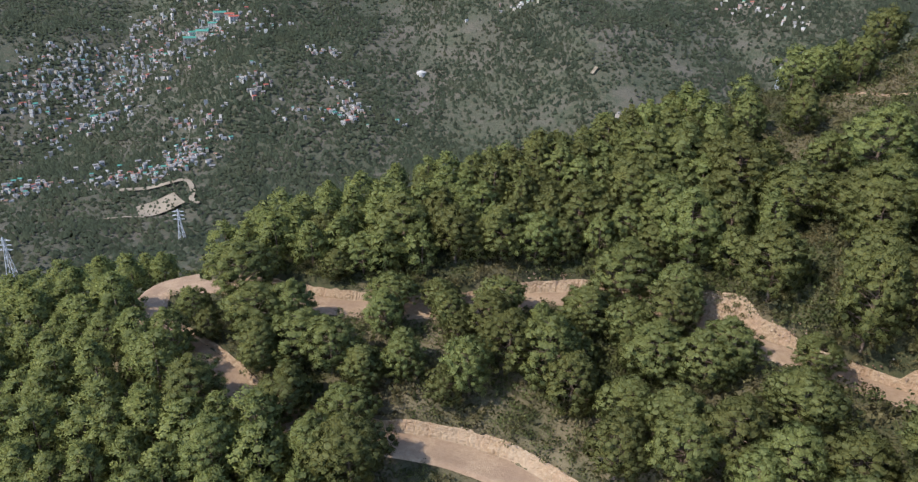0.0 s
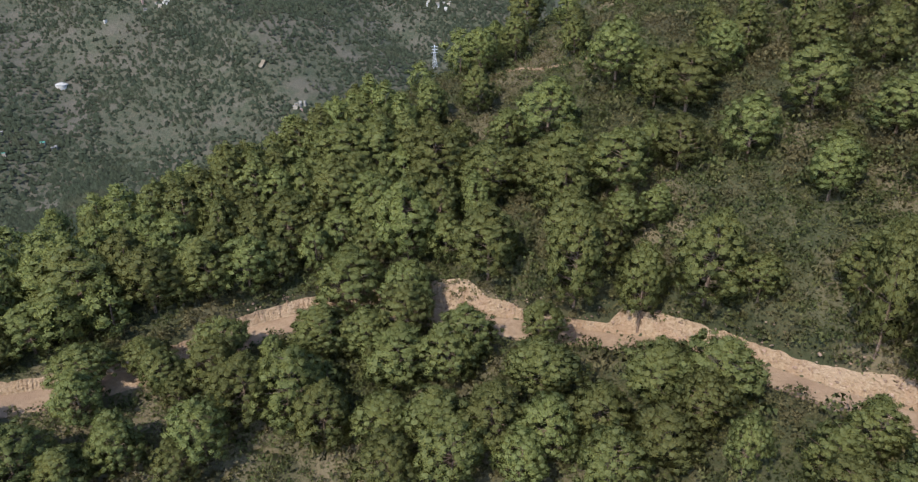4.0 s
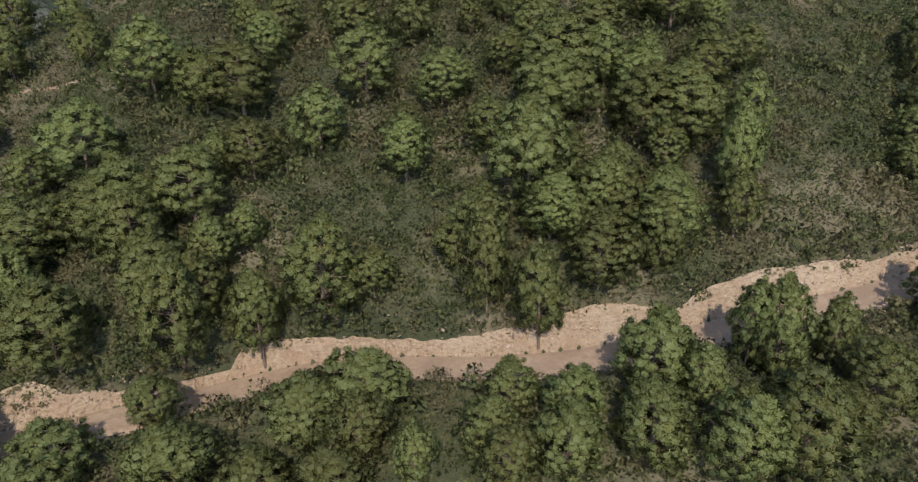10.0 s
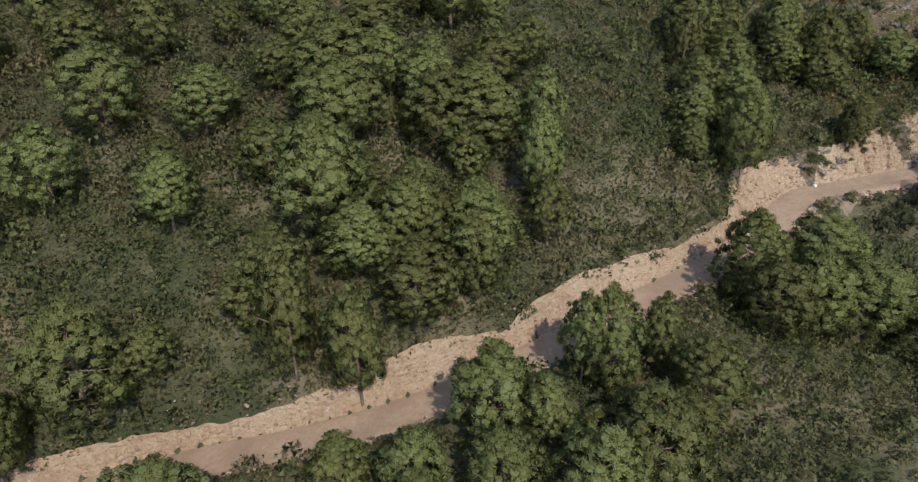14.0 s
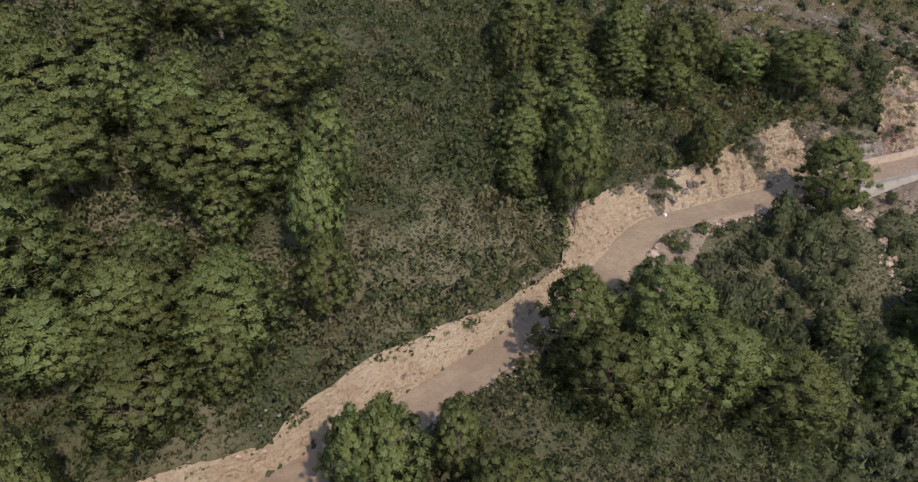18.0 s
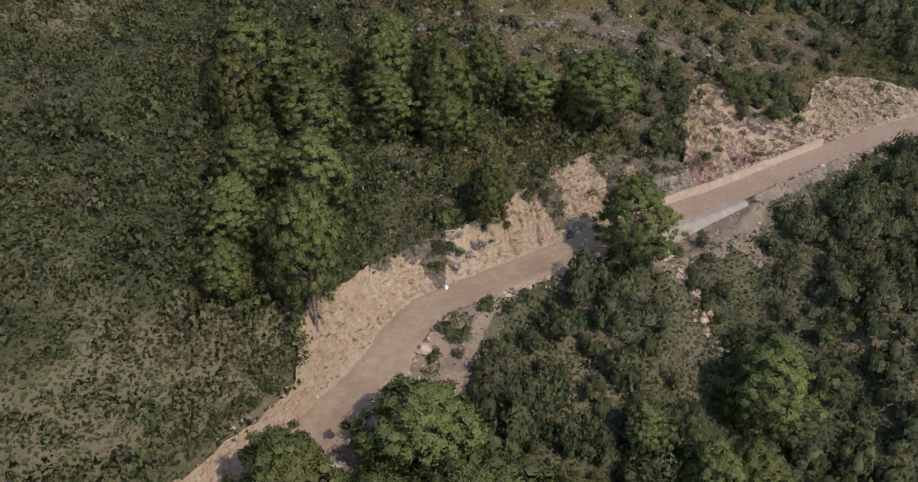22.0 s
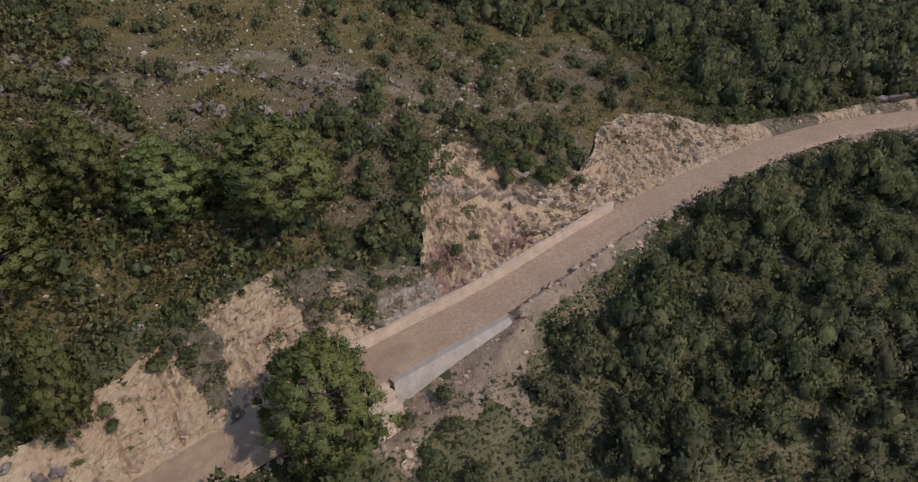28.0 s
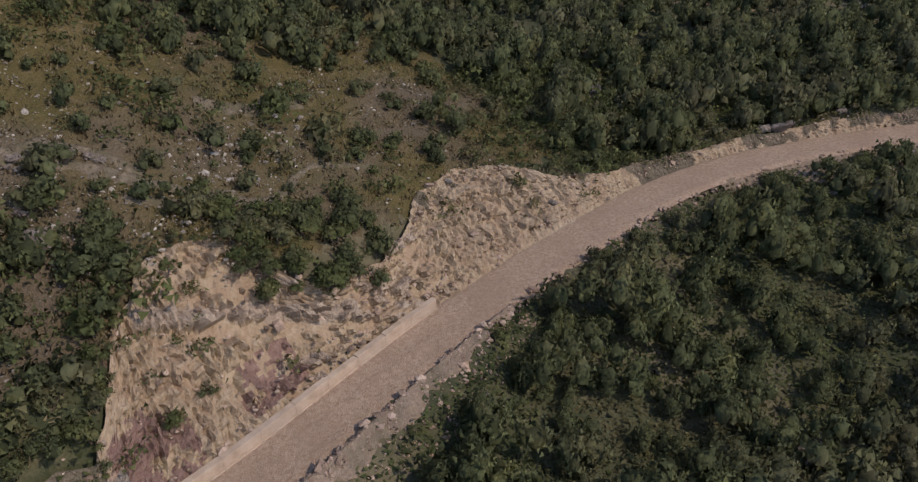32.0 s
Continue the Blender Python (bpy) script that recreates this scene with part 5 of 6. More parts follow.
for k in range(11):                       # grey rock showing at the foot of the bank
    sx, sy, _ = road.at(rs.uniform(438, 456) * K, rs.uniform(5.0, 8.5) * K)
    boulder(float(sx), float(sy), rs.uniform(0.45, 0.95), "cracked grey rock standing out of the cut bank", "rocks in the bank", 0.6)
for k in range(64):                       # stone lip of an old terrace across the dry slope
    u = rs.rand()
    boulder(157.5 + 7.5 * u + rs.normal(0, 0.25), 40 - 19 * u + 1.2 * math.sin(9 * u) + rs.normal(0, 0.25), rs.uniform(0.25, 0.6), "weathered brown-grey stone in an old terrace edge", "stones of the terrace edge", 0.45)
for k in range(26):                       # rock breaking out of the slope below it
    u = rs.rand()
    boulder(153 + 6 * u + rs.normal(0, 1.2), 38 - 15 * u + rs.normal(0, 1.2), rs.uniform(0.35, 1.0), "pale grey rock breaking out of the dry slope", "outcrops on the slope", 0.55)
white_stone = boulder(117.6, 41.4, 0.38, "small whitewashed marker stone at the road's edge", "")
white_stone.data = rock_mesh("marker_stone", 9, 1, 0.9)
white_stone.data.materials[0] = mat("whitewash", [(0.3, (0.7, 0.68, 0.62)), (0.6, (0.8, 0.79, 0.75))], 5.0)
white_stone.name = "marker_stone"
for k in range(60):                       # stones of the chute below the culvert
    u = rs.rand()
    sx, sy, _ = road.at((486.5 + rs.normal(0, 1.3) - 4 * u) * K, -6.5 - 17 * u)
    boulder(float(sx), float(sy), rs.uniform(0.2, 0.55), "tan block of stone in the stony chute", "stones in the chute", 0.35).data = TAN_ROCKS[k % 4]
for k in range(70):                       # stones along the outer edge
    sx, sy, _ = road.at(rs.uniform(395, 475) * K, -2.7 - abs(rs.normal(0, 0.9)))
    boulder(float(sx), float(sy), rs.uniform(0.12, 0.45) if k % 9 else 0.8, "broken stone on the road's outer edge", "stones on the road edge").data = TAN_ROCKS[k % 4]


def stones(name, line, s, o, size, label, material=M_DEBRIS):
    """Loose small stones lying on bank and verge, as one sheet."""
    x, y, _ = line.at(s, o)
    z = ground(x, y)
    n = len(x)
    v = ICO_V[None] * (1 + rs.normal(0, 0.22, (n, len(ICO_V), 1))) * size[:, None, None] * rs.uniform(0.6, 1.3, (n, 1, 3)) * (1, 1, 0.7)
    v = v + np.stack([x, y, z + 0.15 * size], 1)[:, None]
    f = ICO_F[None] + (np.arange(n) * len(ICO_V))[:, None, None]
    return tagged(mesh_ob(name, v.reshape(-1, 3), f.reshape(-1, 3), material), label, "stones", kind="stuff")


n = 2600
stones("bank_rubble", road, rs.uniform(130 * K, road.s[-1], n), HALF + 0.1 + np.abs(rs.normal(0, 0.8, n)), rs.gamma(1.6, 0.045, n) + 0.04, "loose pink-brown stones at the foot of the bank")
n = 1500
stones("verge_rubble", road, rs.uniform(240 * K, road.s[-1], n), -HALF - 0.1 - np.abs(rs.normal(0, 0.7, n)), rs.gamma(2.0, 0.06, n) + 0.04, "loose stones on the outer verge")
n = 3200
sr = np.where(rs.rand(n) < 0.7, rs.uniform(482, 556, n), rs.uniform(395, 450, n)) * K
stones("spoil_rubble", road, sr, -HALF - 0.3 - 4.5 * rs.rand(n) ** 1.4, rs.gamma(1.3, 0.045, n) + 0.03, "brown gravel and stones on the spoil below the road")
n = 700
sr = rs.uniform(470 * K, 585 * K, n)
stones("cliff_rubble", road, sr, HALF + 0.6 + rs.rand(n) * (bank_clear(sr / K) * K - HALF - 0.6), rs.gamma(1.3, 0.06, n) + 0.05, "broken rock scattered on the bare cut")
n = 16000
sr, so = rs.uniform(438 * K, 575 * K, n), rs.uniform(9, 44, n)
few = (wave(sr, so, 0.28, 95) + 0.5 * wave(sr, so, 0.9, 96) + 0.5 * (sr < 512 * K) > 0.25) | (rs.rand(n) < 0.12)      # lying in patches
sr, so = sr[few], so[few]
stones("slope_rubble", road, sr, so, rs.gamma(1.1, 0.045, len(sr)) + 0.035, "pale stones strewn on the dry slope", M_PALE)

# ---------------------------------------------------------------- bushes near the road, one by one
def bush(seed):
    t = np.random.RandomState(seed)
    root = new("bush")
    V, F, nn = [], [], 0
    for k in range(5):
        a, r = t.rand() * 6.28, t.uniform(0.3, 0.6)
        v, f = tube([(0, 0, -0.2), (math.cos(a) * r * 0.5, math.sin(a) * r * 0.5, 0.4), (math.cos(a) * r, math.sin(a) * r, 0.85)], [0.05, 0.035, 0.015], 5)
        V.append(v); F.append(f + nn); nn += len(v)
    mesh_ob("stem", np.concatenate(V), np.concatenate(F), M_BARK, root)
    v, f, soft = shrub_template(seed, 280, 1.05, 1.25, 0.17, 4)
    mesh_ob("foliage", v, f, M_SHRUB if seed % 2 else M_THICKET, root, normals=soft)
    return tagged(root, "dark green leafy bush beside the road", "bush", "roadside bushes")


BUSHES = [bush(200 + k) for k in range(5)]
first = [True] * 5


def set_bush(x, y, r, label):
    k = rs.randint(5)
    m = Matrix.Translation((x, y, float(ground(x, y)[0]) - 0.05)) @ Matrix.Rotation(rs.rand() * 6.28, 4, "Z")
    if first[k]:
        ob, first[k] = BUSHES[k], False
        ob.matrix_basis = m
    else:
        ob = copy_thing(BUSHES[k], m)
    ob.scale = (r, r, r * rs.uniform(0.8, 1.15))
    tagged(ob, label)


for k in range(58):                       # along the outer edge
    sv = rs.uniform(415, 640) * K
    if 484 * K < sv < 513 * K:
        continue
    sx, sy, _ = road.at(sv, -3.8 - abs(rs.normal(0, 1.6)) - 3.2 * (sv < 548 * K) * (sv > 513 * K))
    set_bush(float(sx), float(sy), rs.uniform(0.7, 1.4), "dark green leafy bush below the road's edge")
for k in range(64):                       # along the top of the cut
    sv = rs.uniform(160, 500)
    sx, sy, _ = road.at(sv * K, bank_clear(sv) * K + 0.2 + abs(rs.normal(0, 0.8)))
    set_bush(float(sx), float(sy), rs.uniform(0.45, 0.95), "green bush overhanging the top of the bank")
for k in range(40):                       # clump on the rock cut
    sv = rs.uniform(528, 548)
    sx, sy, _ = road.at(sv * K, (bank_clear(sv) + rs.uniform(-2.0, 10)) * K)
    set_bush(float(sx), float(sy), rs.uniform(0.8, 1.6), "dark bush clinging above the bare rock cut")
for k in range(14):                       # bushes hanging over the scar
    sx, sy, _ = road.at(rs.uniform(527, 533) * K, rs.uniform(11, 19) * K)
    set_bush(float(sx), float(sy), rs.uniform(0.7, 1.4), "dark bush clinging above the bare rock cut")
for bx, by, br in ((150.2, 14.2, 1.1), (133.3, 16.7, 1.25), (135.6, 14.0, 1.35), (131.2, 15.0, 1.2), (128.8, 13.0, 1.4), (133.5, 13.0, 1.1)):
    set_bush(bx, by, br, "rounded green bush on bare soil by the wall")
for k in range(34):                       # patches on the cut bank before the wall
    sv = rs.choice([446, 458, 470, 479, 494]) + rs.normal(0, 2.5)
    sx, sy, _ = road.at(sv * K, bank_clear(sv) * K * rs.uniform(0.62, 1.05))
    set_bush(float(sx), float(sy), rs.uniform(0.45, 1.0), "grey-green bush rooted in the cut bank")
set_bush(*(float(q) for q in road.at(517 * K, 5.6)[:2]), 0.8, "small green bush alone on the bare rock scar")
for k in range(34):                       # low growth on the lip of the scar
    sv = rs.uniform(503, 527)
    sx, sy, _ = road.at(sv * K, (bank_clear(sv) + rs.uniform(-0.6, 0.9)) * K)
    set_bush(float(sx), float(sy), rs.uniform(0.3, 0.6), "low grey-green shrub on the lip of the rock scar")
for k in range(46):                       # thick along the edge of the scar
    sv = rs.uniform(493, 519)
    sx, sy, _ = road.at(sv * K, (bank_clear(sv) + rs.uniform(0.8, 7)) * K)
    set_bush(float(sx), float(sy), rs.uniform(0.6, 1.1), "grey-green bush on the edge of the rock scar")
n = 150                                   # scattered over the dry slope
sv = np.where(rs.rand(n) < 0.3, rs.uniform(448, 512, n), rs.uniform(448, 585, n))
bx_, by_, _ = road.at(sv * K, rs.uniform(14, 46, n))
sow("slope_bushes", FAR_SHRUBS, bx_, by_, rs.uniform(0.6, 1.7, n), M_THICKET, "grey-green thorny bushes dotted over the dry grass slope", "bushes", 1.15)

# ---------------------------------------------------------------- footpaths
def footpath(name, pts, width, label, material=M_ROAD):
    ln = Line(spline(np.array([(x, y, 0) for x, y in pts], float), 0.8))
    def top(s, o, x, y, z):
        edge = width * (0.32 + 0.16 * wave(x, y, 1.6, 71))
        return np.maximum(ground(x, y), ground(x, y, 0.3)) + 0.12 - 0.4 * (np.abs(o) > edge) + 0.05 * wave(x, y, 3.0, 72)
    return tagged(strip(name, ln, 0, ln.s[-1], 0.4, np.linspace(-width / 2, width / 2, 11), top, material), label, "footpath", kind="structure")


footpath("path_terrace", [(159.6, 39.4), (162.1, 36.1), (162.8, 31.5), (163.3, 26.7), (163.9, 21.1), (165.4, 15.4), (166.1, 10.9)], 1.7, "stony terrace edge with a trodden path across the dry slope", M_TRACK)
footpath("path_stony", [(147.9, 56.4), (148.3, 51.9), (148.5, 48.5), (147.6, 44.5), (147.7, 41.5), (149.3, 38.2), (149.3, 33.6)], 2.4, "pale stony path climbing the dry slope", M_TRACK)
footpath("path_upper", [(150.9, 58.1), (151.8, 54.2), (151.5, 49.0), (153.9, 43.6), (158.1, 40.5)], 1.5, "pale stony path on the upper slope", M_TRACK)
footpath("path_short", [(161.2, 28.6), (162.4, 27.2), (164.7, 25.8), (165.4, 22.2), (165.2, 18.8)], 1.3, "narrow goat track across the meadow", M_TRACK)
footpath("path_scar", [(162.3, 19.4), (164.3, 14.6), (167.8, 9.8), (173.7, 7.5), (176.2, 2.1)], 1.1, "narrow goat track above the rock scar", M_TRACK)
footpath("path_bare", [(177.0, 18.0), (177.9, 16.2), (181.5, 11.7), (183.0, 9.4)], 2.6, "bare stony patch on the grassy slope", M_TRACK)
footpath("path_ridge", [(-7.0, 157.2), (1.4, 157.3), (7.4, 154.9), (13.0, 150.1), (19.6, 143.8)], 1.0, "narrow pale footpath crossing the grassy shoulder")
footpath("path_top", [(231.9, -44.1), (230.4, -53.9), (227.5, -59.7), (225.2, -66.4)], 1.6, "pale dirt track crossing the upper slope")

# ---------------------------------------------------------------- valley, town and far slopes
def bearing(deg, dist):
    a = np.radians(deg)
    return np.sin(a) * dist, np.cos(a) * dist


n = 105000
fb, fd = rs.uniform(-72, 6, n), 420 + 2050 * rs.rand(n) ** 0.55
fx, fy = bearing(fb, fd)
dens = 0.72 + 0.5 * wave(fx, fy, 0.006, 81) + 0.45 * wave(fx, fy, 0.02, 82) - 0.3 * (fb > -30) * (wave(fx, fy, 0.009, 83) > 0.3)
keep = rs.rand(n) < dens
fx, fy = fx[keep], fy[keep]
fz = sheet(fx, fy)
n = len(fx)
hgt = rs.uniform(4.5, 10, n)
turn = rs.rand(n) * 1.57
v = OCT_V[None] * (1 + rs.normal(0, 0.22, (n, len(OCT_V), 1)))
v = np.stack([v[..., 0] * np.cos(turn)[:, None] - v[..., 1] * np.sin(turn)[:, None], v[..., 0] * np.sin(turn)[:, None] + v[..., 1] * np.cos(turn)[:, None], v[..., 2]], -1)
v = v * np.stack([hgt * 0.6, hgt * 0.6, hgt * 0.7], 1)[:, None]
v = v + np.stack([fx, fy, fz + hgt * 0.16], 1)[:, None]
far_woods = mesh_ob("far_woods", v.reshape(-1, 3), (OCT_F[None, :4] + (np.arange(n) * len(OCT_V))[:, None, None]).reshape(-1, 3), M_FARTREE,
                    normals=unit(OCT_V[None] * (0.35, 0.35, 0.3) + (0, 0, 1.0) + 0 * v).reshape(-1, 3))
tagged(far_woods, "hazy dark green woods over the opposite mountainside", "woods", kind="stuff")


def wallmat(name, c):
    return mat(name, [(0.3, tuple(0.82 * q for q in c)), (0.7, c)], 0.2, 5, 0.85)


WALLS = [wallmat("render_white", (0.42, 0.395, 0.35)), wallmat("render_cream", (0.36, 0.31, 0.24)), wallmat("render_grey", (0.22, 0.205, 0.18)), wallmat("render_pink", (0.34, 0.23, 0.19))]
ROOFS = [wallmat("roof_grey", (0.20, 0.19, 0.18)), wallmat("roof_slab", (0.27, 0.25, 0.22)), wallmat("roof_green", (0.07, 0.22, 0.16)), wallmat("roof_red", (0.32, 0.09, 0.06)), wallmat("roof_rust", (0.23, 0.14, 0.095))]
M_PANE = mat("window_dark", [(0.4, (0.03, 0.035, 0.04)), (0.6, (0.06, 0.065, 0.07))], 1.0, rough=0.2)


def house(w, d, h, wm, rm, pitched):
    root = new("house")
    bm = bmesh.new()
    box_verts(bm, [(-w / 2, -d / 2, -6), (w / 2, -d / 2, -6), (w / 2, d / 2, -6), (-w / 2, d / 2, -6), (-w / 2, -d / 2, h), (w / 2, -d / 2, h), (w / 2, d / 2, h), (-w / 2, d / 2, h)])
    part("wall", bm, wm, root, "", 0)
    bm = bmesh.new()
    e = 0.7
    if pitched:
        q = [bm.verts.new(p) for p in ((-w / 2 - e, -d / 2 - e, h - 0.1), (w / 2 + e, -d / 2 - e, h - 0.1), (w / 2 + e, d / 2 + e, h - 0.1), (-w / 2 - e, d / 2 + e, h - 0.1), (-w / 2 - e, 0, h + d * 0.28), (w / 2 + e, 0, h + d * 0.28))]
        for f in ((0, 1, 5, 4), (2, 3, 4, 5), (0, 4, 3), (1, 2, 5), (3, 2, 1, 0)):
            bm.faces.new([q[i] for i in f])
    else:
        box_verts(bm, [(-w / 2 - e, -d / 2 - e, h), (w / 2 + e, -d / 2 - e, h), (w / 2 + e, d / 2 + e, h), (-w / 2 - e, d / 2 + e, h), (-w / 2 - e, -d / 2 - e, h + 0.5), (w / 2 + e, -d / 2 - e, h + 0.5), (w / 2 + e, d / 2 + e, h + 0.5), (-w / 2 - e, d / 2 + e, h + 0.5)])
    part("roof", bm, rm, root, "", 0)
    for fl in range(int(h // 3.4)):
        z = 1.0 + 3.4 * fl
        for k in range(3):
            x0, x1 = w * (-0.4 + 0.3 * k), w * (-0.2 + 0.3 * k)
            bm = bmesh.new()
            box_verts(bm, [(x0, -d / 2 - 0.06, z), (x1, -d / 2 - 0.06, z), (x1, -d / 2 + 0.3, z), (x0, -d / 2 + 0.3, z),
                           (x0, -d / 2 - 0.06, z + 1.4), (x1, -d / 2 - 0.06, z + 1.4), (x1, -d / 2 + 0.3, z + 1.4), (x0, -d / 2 + 0.3, z + 1.4)])
            part("window", bm, M_PANE, root, "", 0)
    return root


HOUSES = []
for k in range(14):
    pitched = k % 3 != 0
    wm, rm = WALLS[[0, 0, 1, 2, 0, 1, 3][k % 7]], ROOFS[[0, 1, 0, 4, 2, 0, 3][k % 7] if pitched else 1]
    HOUSES.append(house(rs.uniform(7, 12), rs.uniform(6, 8), rs.choice([4, 6.9, 6.9, 9]), wm, rm, pitched))
GREEN_HALL = [house(34, 16, 15, WALLS[1], ROOFS[2], True), house(26, 14, 14, WALLS[0], ROOFS[3], True), house(24, 14, 12, WALLS[0], ROOFS[2], True)]
placed = set()


def put_house(src, b, d, label, group, yaw=0.0):
    x, y = bearing(b, d)
    z = float(sheet(np.array([x]), np.array([y]))[0])
    m = Matrix.Translation((x, y, z + 1.0)) @ Matrix.Rotation(-radians(b) + yaw, 4, "Z")
    if src in placed:
        ob = copy_thing(src, m)
    else:
        ob = src
        ob.matrix_basis = m
        placed.add(src)
    tagged(ob, label, "house", group)


TOWN = [(-48.4, 2110, 2.2, 75, 30), (-57.5, 2010, 4.6, 85, 46), (-52.5, 1960, 2.5, 70, 18), (-57.0, 1850, 3.4, 45, 20), (-51.8, 1520, 2.2, 40, 22), (-57.3, 1570, 4.0, 50, 14),
        (-38.4, 1600, 1.3, 40, 13), (-45.4, 1690, 1.4, 22, 8), (-39.8, 1875, 1.4, 18, 6), (-63.5, 1560, 1.8, 45, 12), (-49.3, 1630, 1.2, 60, 7), (-6.5, 2140, 2.2, 15, 6),
        (-23.0, 1995, 2.5, 15, 5), (-53.0, 2260, 3.0, 40, 12), (-33.0, 1560, 0.8, 30, 3), (-10.5, 1420, 0.7, 12, 3)]
for b, d, sb, sdist, count in TOWN:
    for k in range(count):
        put_house(HOUSES[rs.randint(len(HOUSES))], b + rs.normal(0, sb * 0.6), d + rs.normal(0, sdist * 0.7), "small pale house of the hill town on the far slope", "houses of the hill town", rs.normal(0, 0.35))
for k, (b, d, q) in enumerate(((-48.8, 2080, 0), (-48.0, 2110, 2), (-46.7, 2120, 1), (-49.8, 2060, 0), (-47.4, 2150, 0), (-49.5, 2110, 2), (-46.4, 2060, 1))):
    put_house(GREEN_HALL[q], b, d, "large hall with a coloured metal roof in the hill town", "halls of the hill town", 0.1 * k - 0.3)

# the many small houses of the town, too many to count
CLUSTERS = [(-48.7, 2090, 1.6, 70, 70), (-58.5, 2090, 3.0, 50, 60), (-53.5, 2060, 2.0, 60, 60), (-57.5, 1985, 2.4, 45, 50), (-56.3, 1850, 2.0, 45, 30), (-61.8, 1985, 1.5, 45, 24),
            (-51.6, 1545, 1.4, 40, 36), (-53.2, 1490, 1.6, 22, 26), (-56.5, 1515, 1.6, 25, 18), (-62.5, 1555, 1.8, 22, 26), (-50.3, 1640, 1.6, 45, 18), (-45.5, 1730, 1.4, 40, 12),
            (-39.6, 1879, 1.0, 14, 10), (-38.0, 1610, 1.2, 30, 26), (-38.4, 1735, 0.9, 16, 8), (-43.0, 1620, 1.2, 25, 6), (-60.0, 1840, 2.2, 45, 20), (-52.0, 2220, 2.0, 50, 24),
            (-44.2, 1990, 1.6, 40, 14), (-6.0, 2130, 2.0, 20, 10), (-2.9, 2065, 0.8, 15, 6), (-23.5, 1985, 1.8, 15, 8), (-14.8, 1507, 0.5, 10, 4)]
V, F, Mx, n = [], [], [], 0
BOX_F = [(0, 1, 5, 4), (1, 2, 6, 5), (2, 3, 7, 6), (3, 0, 4, 7), (4, 5, 9, 8), (6, 7, 8, 9), (5, 6, 9, 9), (7, 4, 8, 8)]
for b, d, sb, sdist, count in CLUSTERS:
    for k in range(count * 2):
        hb, hd = b + rs.normal(0, sb * 0.75), d + rs.normal(0, sdist * 0.9)
        hx, hy = bearing(hb, hd)
        hz = float(sheet(np.array([hx]), np.array([hy]))[0])
        w, dp, h = rs.uniform(3.5, 8), rs.uniform(3, 5.5), rs.choice([3.5, 5, 6.5, 9])
        ridge = h + (dp * 0.3 if rs.rand() < 0.45 else 0.05)
        q = np.array([(-w, -dp, -5), (w, -dp, -5), (w, dp, -5), (-w, dp, -5), (-w, -dp, h), (w, -dp, h), (w, dp, h), (-w, dp, h), (-w, 0, ridge), (w, 0, ridge)]) * (0.6, 0.6, 1)
        a = -radians(hb) + rs.normal(0, 0.4)
        V.append(np.column_stack([q[:, 0] * math.cos(a) - q[:, 1] * math.sin(a), q[:, 0] * math.sin(a) + q[:, 1] * math.cos(a), q[:, 2]]) + (hx, hy, hz + 1))
        F += [tuple(i + n for i in f[:3]) for f in BOX_F] + [(f[0] + n, f[2] + n, f[3] + n) for f in BOX_F[:6]]
        wi, ri = int(rs.choice([0, 0, 1, 2, 3, 0])), 4 + int(rs.choice([0, 0, 1, 1, 4, 0, 1, 4, 0, 1, 3, 2]))
        Mx += [wi] * 4 + [ri] * 2 + [wi] * 2 + [wi] * 4 + [ri] * 2
        n += 10
town = mesh_ob("town_houses", np.concatenate(V), np.array(F), WALLS + ROOFS)
town.data.polygons.foreach_set("material_index", np.array(Mx, np.int32))
tagged(town, "crowded small pale houses of a hill town across the valley", "houses", kind="stuff")

bm = bmesh.new()
bmesh.ops.create_cone(bm, cap_ends=True, segments=24, radius1=13, radius2=13, depth=12)
bmesh.ops.translate(bm, verts=bm.verts[:], vec=(0, 0, 3))
tank = tagged(new("water_tank"), "round white water tank with a domed top among the trees", "water tank")
part("tank_wall", bm, WALLS[0], tank, "", 0)
bm = bmesh.new()
bmesh.ops.create_cone(bm, cap_ends=True, segments=24, radius1=13.5, radius2=3, depth=4)
bmesh.ops.translate(bm, verts=bm.verts[:], vec=(0, 0, 11))
part("dome", bm, WALLS[0], tank, "", 0)
tx_, ty_ = bearing(-31.8, 1802)
tank.location = (tx_, ty_, float(sheet(np.array([tx_]), np.array([ty_]))[0]))

# playing field with its pale road on the valley floor
M_FIELD = mat("bare_field", [(0.3, (0.17, 0.138, 0.095)), (0.6, (0.25, 0.205, 0.145))], 0.03, 8, 0.95, 0.2, 0.5)


def floor_sheet(name, pts, width, label, category, material):
    ln = Line(spline(np.array([(*bearing(b, d), 0) for b, d in pts], float), 6.0))
    ob = strip(name, ln, 0, ln.s[-1], 5.0, np.linspace(-width / 2, width / 2, 9), lambda s, o, x, y, z: sheet(x, y) + 5.0, material)
    return tagged(ob, label, category, kind="structure")


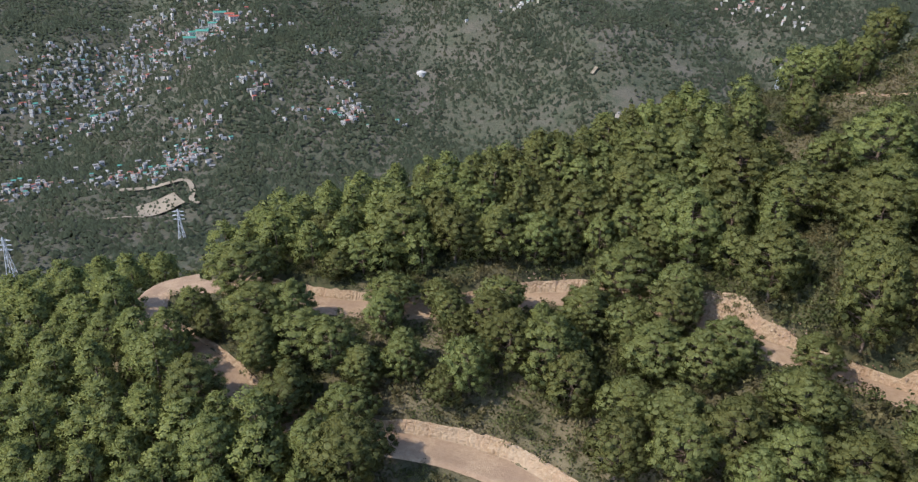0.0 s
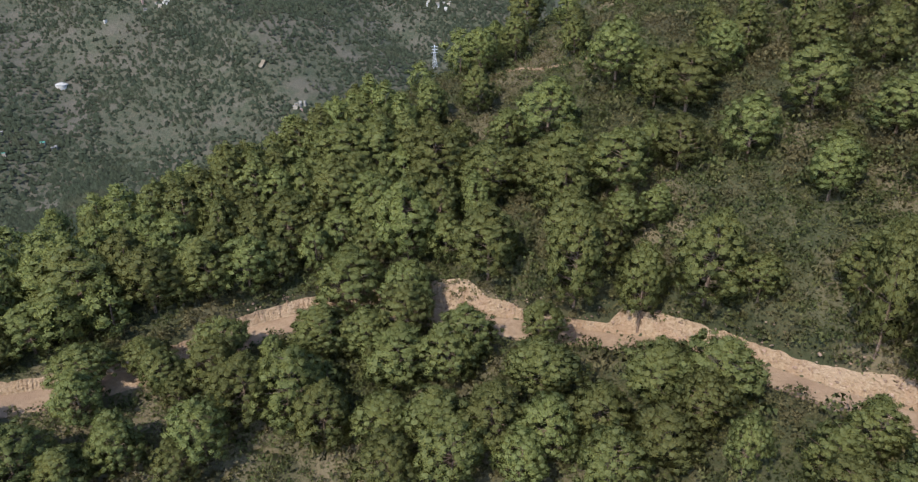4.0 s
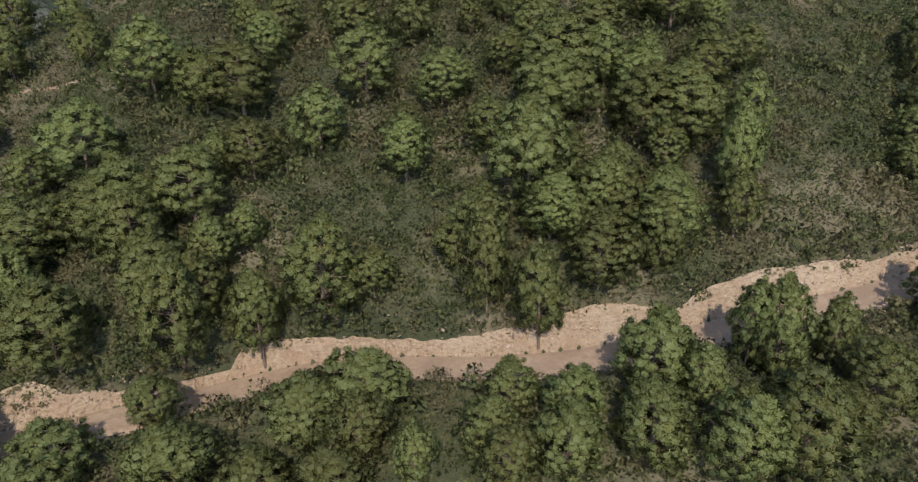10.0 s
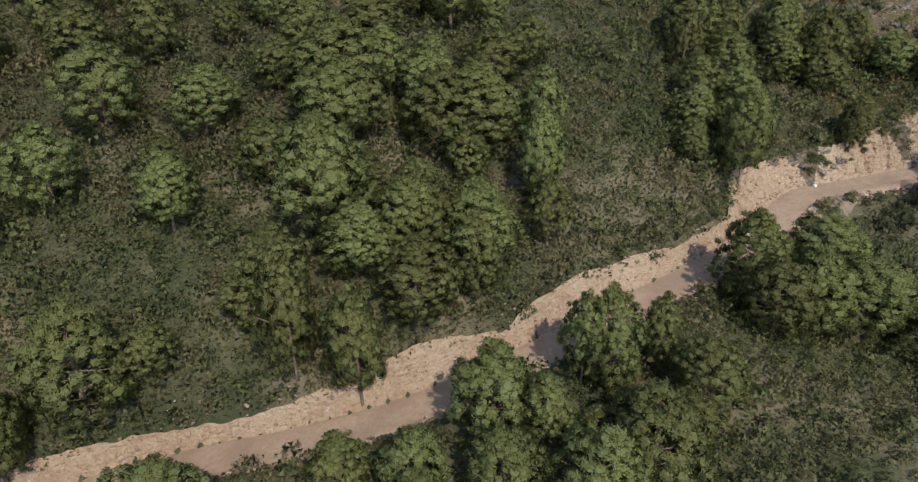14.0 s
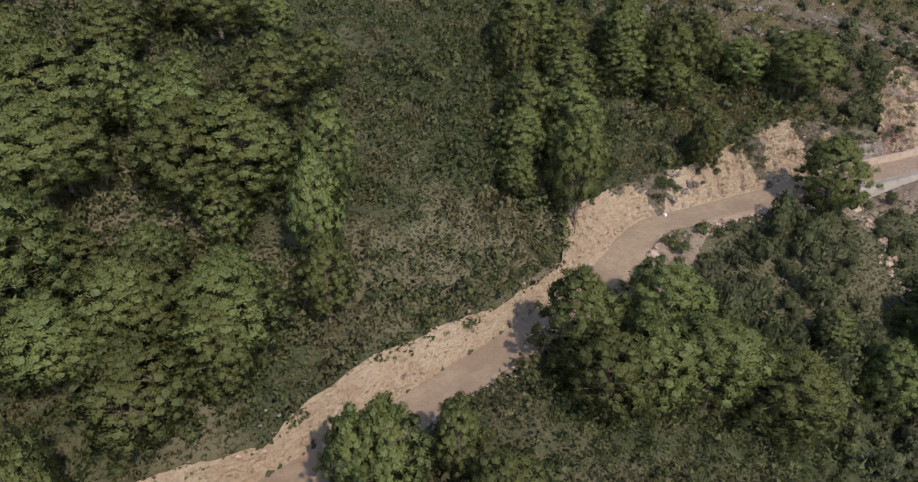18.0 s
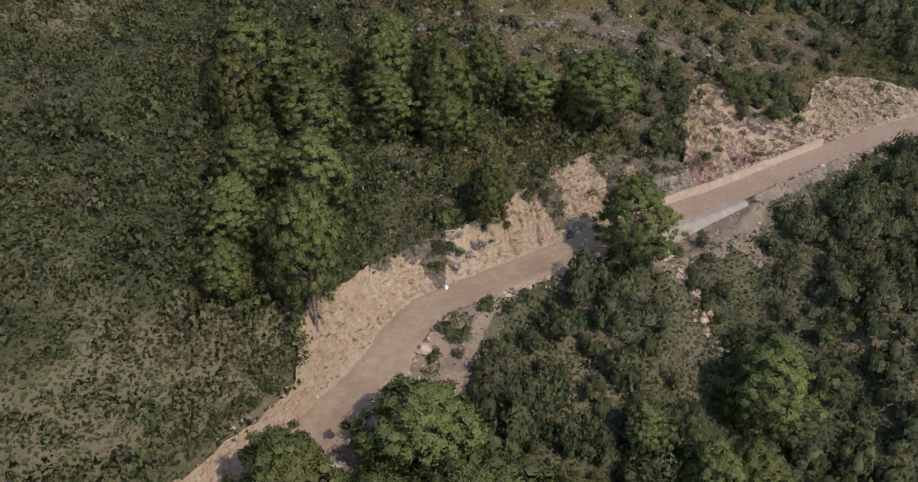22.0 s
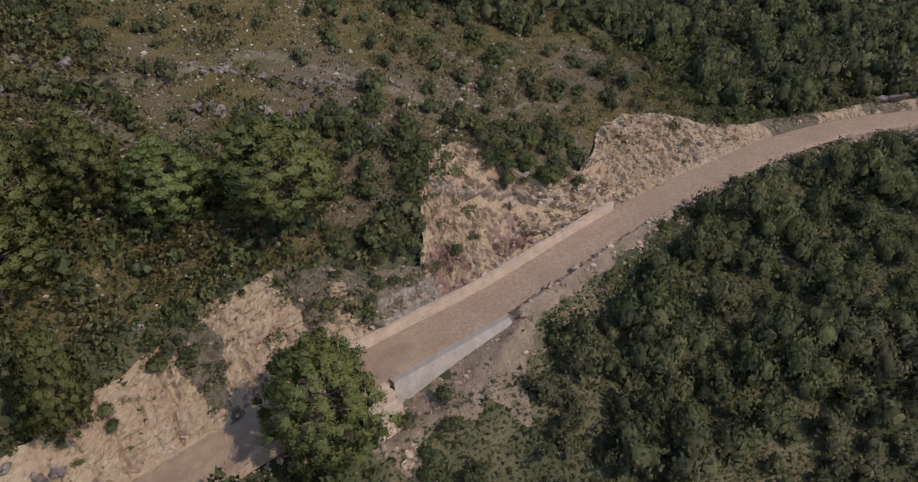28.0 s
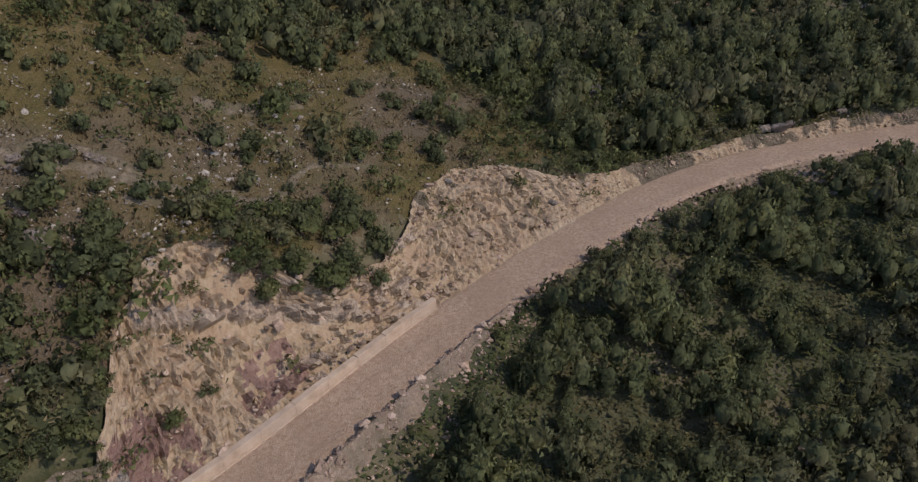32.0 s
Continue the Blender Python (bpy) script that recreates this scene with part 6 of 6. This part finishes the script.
floor_sheet("field_town", [(-55.6, 1345), (-53.6, 1352), (-52.2, 1362)], 55, "bare sandy playing field below the town", "field", M_FIELD)
floor_sheet("landslip", [(-17.7, 1652), (-17.5, 1661), (-17.3, 1672)], 9, "small bare reddish landslip in the far woods", "landslip", M_FIELD)
floor_sheet("road_valley", [(-56.6, 1440), (-53.5, 1425), (-51.6, 1425), (-51.2, 1380), (-51.4, 1345), (-50.9, 1320)], 10, "pale winding road beside the playing field", "road", M_FIELD)
floor_sheet("road_valley_low", [(-58.0, 1350), (-56.2, 1320), (-55.0, 1315)], 10, "pale road at the edge of the valley woods", "road", M_FIELD)

# pylons
M_STEEL = mat("galvanised_steel", [(0.3, (0.42, 0.43, 0.44)), (0.6, (0.55, 0.56, 0.57))], 1.0, rough=0.5)


def beam(bm, a, b, r):
    a, b = Vector(a), Vector(b)
    t = (b - a).normalized()
    u = t.cross(Vector((0.3, 0.8, 0.5))).normalized() * r
    w = t.cross(u)
    v = [bm.verts.new(p + q) for p in (a, b) for q in (u + w, w - u, -u - w, u - w)]
    for i in range(4):
        bm.faces.new((v[i], v[(i + 1) % 4], v[4 + (i + 1) % 4], v[4 + i]))


def pylon(b, d, H, z=None):
    root = new("pylon")
    lev = [(0, 4.0), (0.35, 2.4), (0.6, 1.4), (1.0, 0.35)]
    corner = lambda k, u: (np.interp(u, [q[0] for q in lev], [q[1] for q in lev]) * (1 if k in (0, 3) else -1) * H / 45, np.interp(u, [q[0] for q in lev], [q[1] for q in lev]) * (1 if k < 2 else -1) * H / 45, u * H)
    for k in range(4):
        bm = bmesh.new()
        for (u0, _), (u1, _) in zip(lev[:-1], lev[1:]):
            beam(bm, corner(k, u0), corner(k, u1), 0.3)
        part("leg", bm, M_STEEL, root, "", 0)
    for k in range(4):
        bm = bmesh.new()
        us = np.linspace(0, 0.95, 10)
        for i in range(9):
            beam(bm, corner(k if i % 2 else (k + 1) % 4, us[i]), corner((k + 1) % 4 if i % 2 else k, us[i + 1]), 0.16)
        part("bracing", bm, M_STEEL, root, "", 0)
    for u in (0.68, 0.8, 0.92):
        bm = bmesh.new()
        beam(bm, (-7.5 * H / 45, 0, u * H), (7.5 * H / 45, 0, u * H), 0.35)
        beam(bm, (-7.5 * H / 45, 0, u * H), (0, 0, (u + 0.05) * H), 0.2)
        beam(bm, (7.5 * H / 45, 0, u * H), (0, 0, (u + 0.05) * H), 0.2)
        part("cross_arm", bm, M_STEEL, root, "", 0)
    x, y = bearing(b, d)
    root.location = (x, y, float(sheet(np.array([x]), np.array([y]))[0]) - 0.5)
    root.rotation_euler = (0, 0, 0.6)
    return tagged(root, "grey steel lattice pylon standing above the valley woods", "pylon", "pylons in the valley")


pylon(-52.6, 1200, 60)
pylon(-65.0, 1170, 66)
pylon(-3.6, 1800, 60)
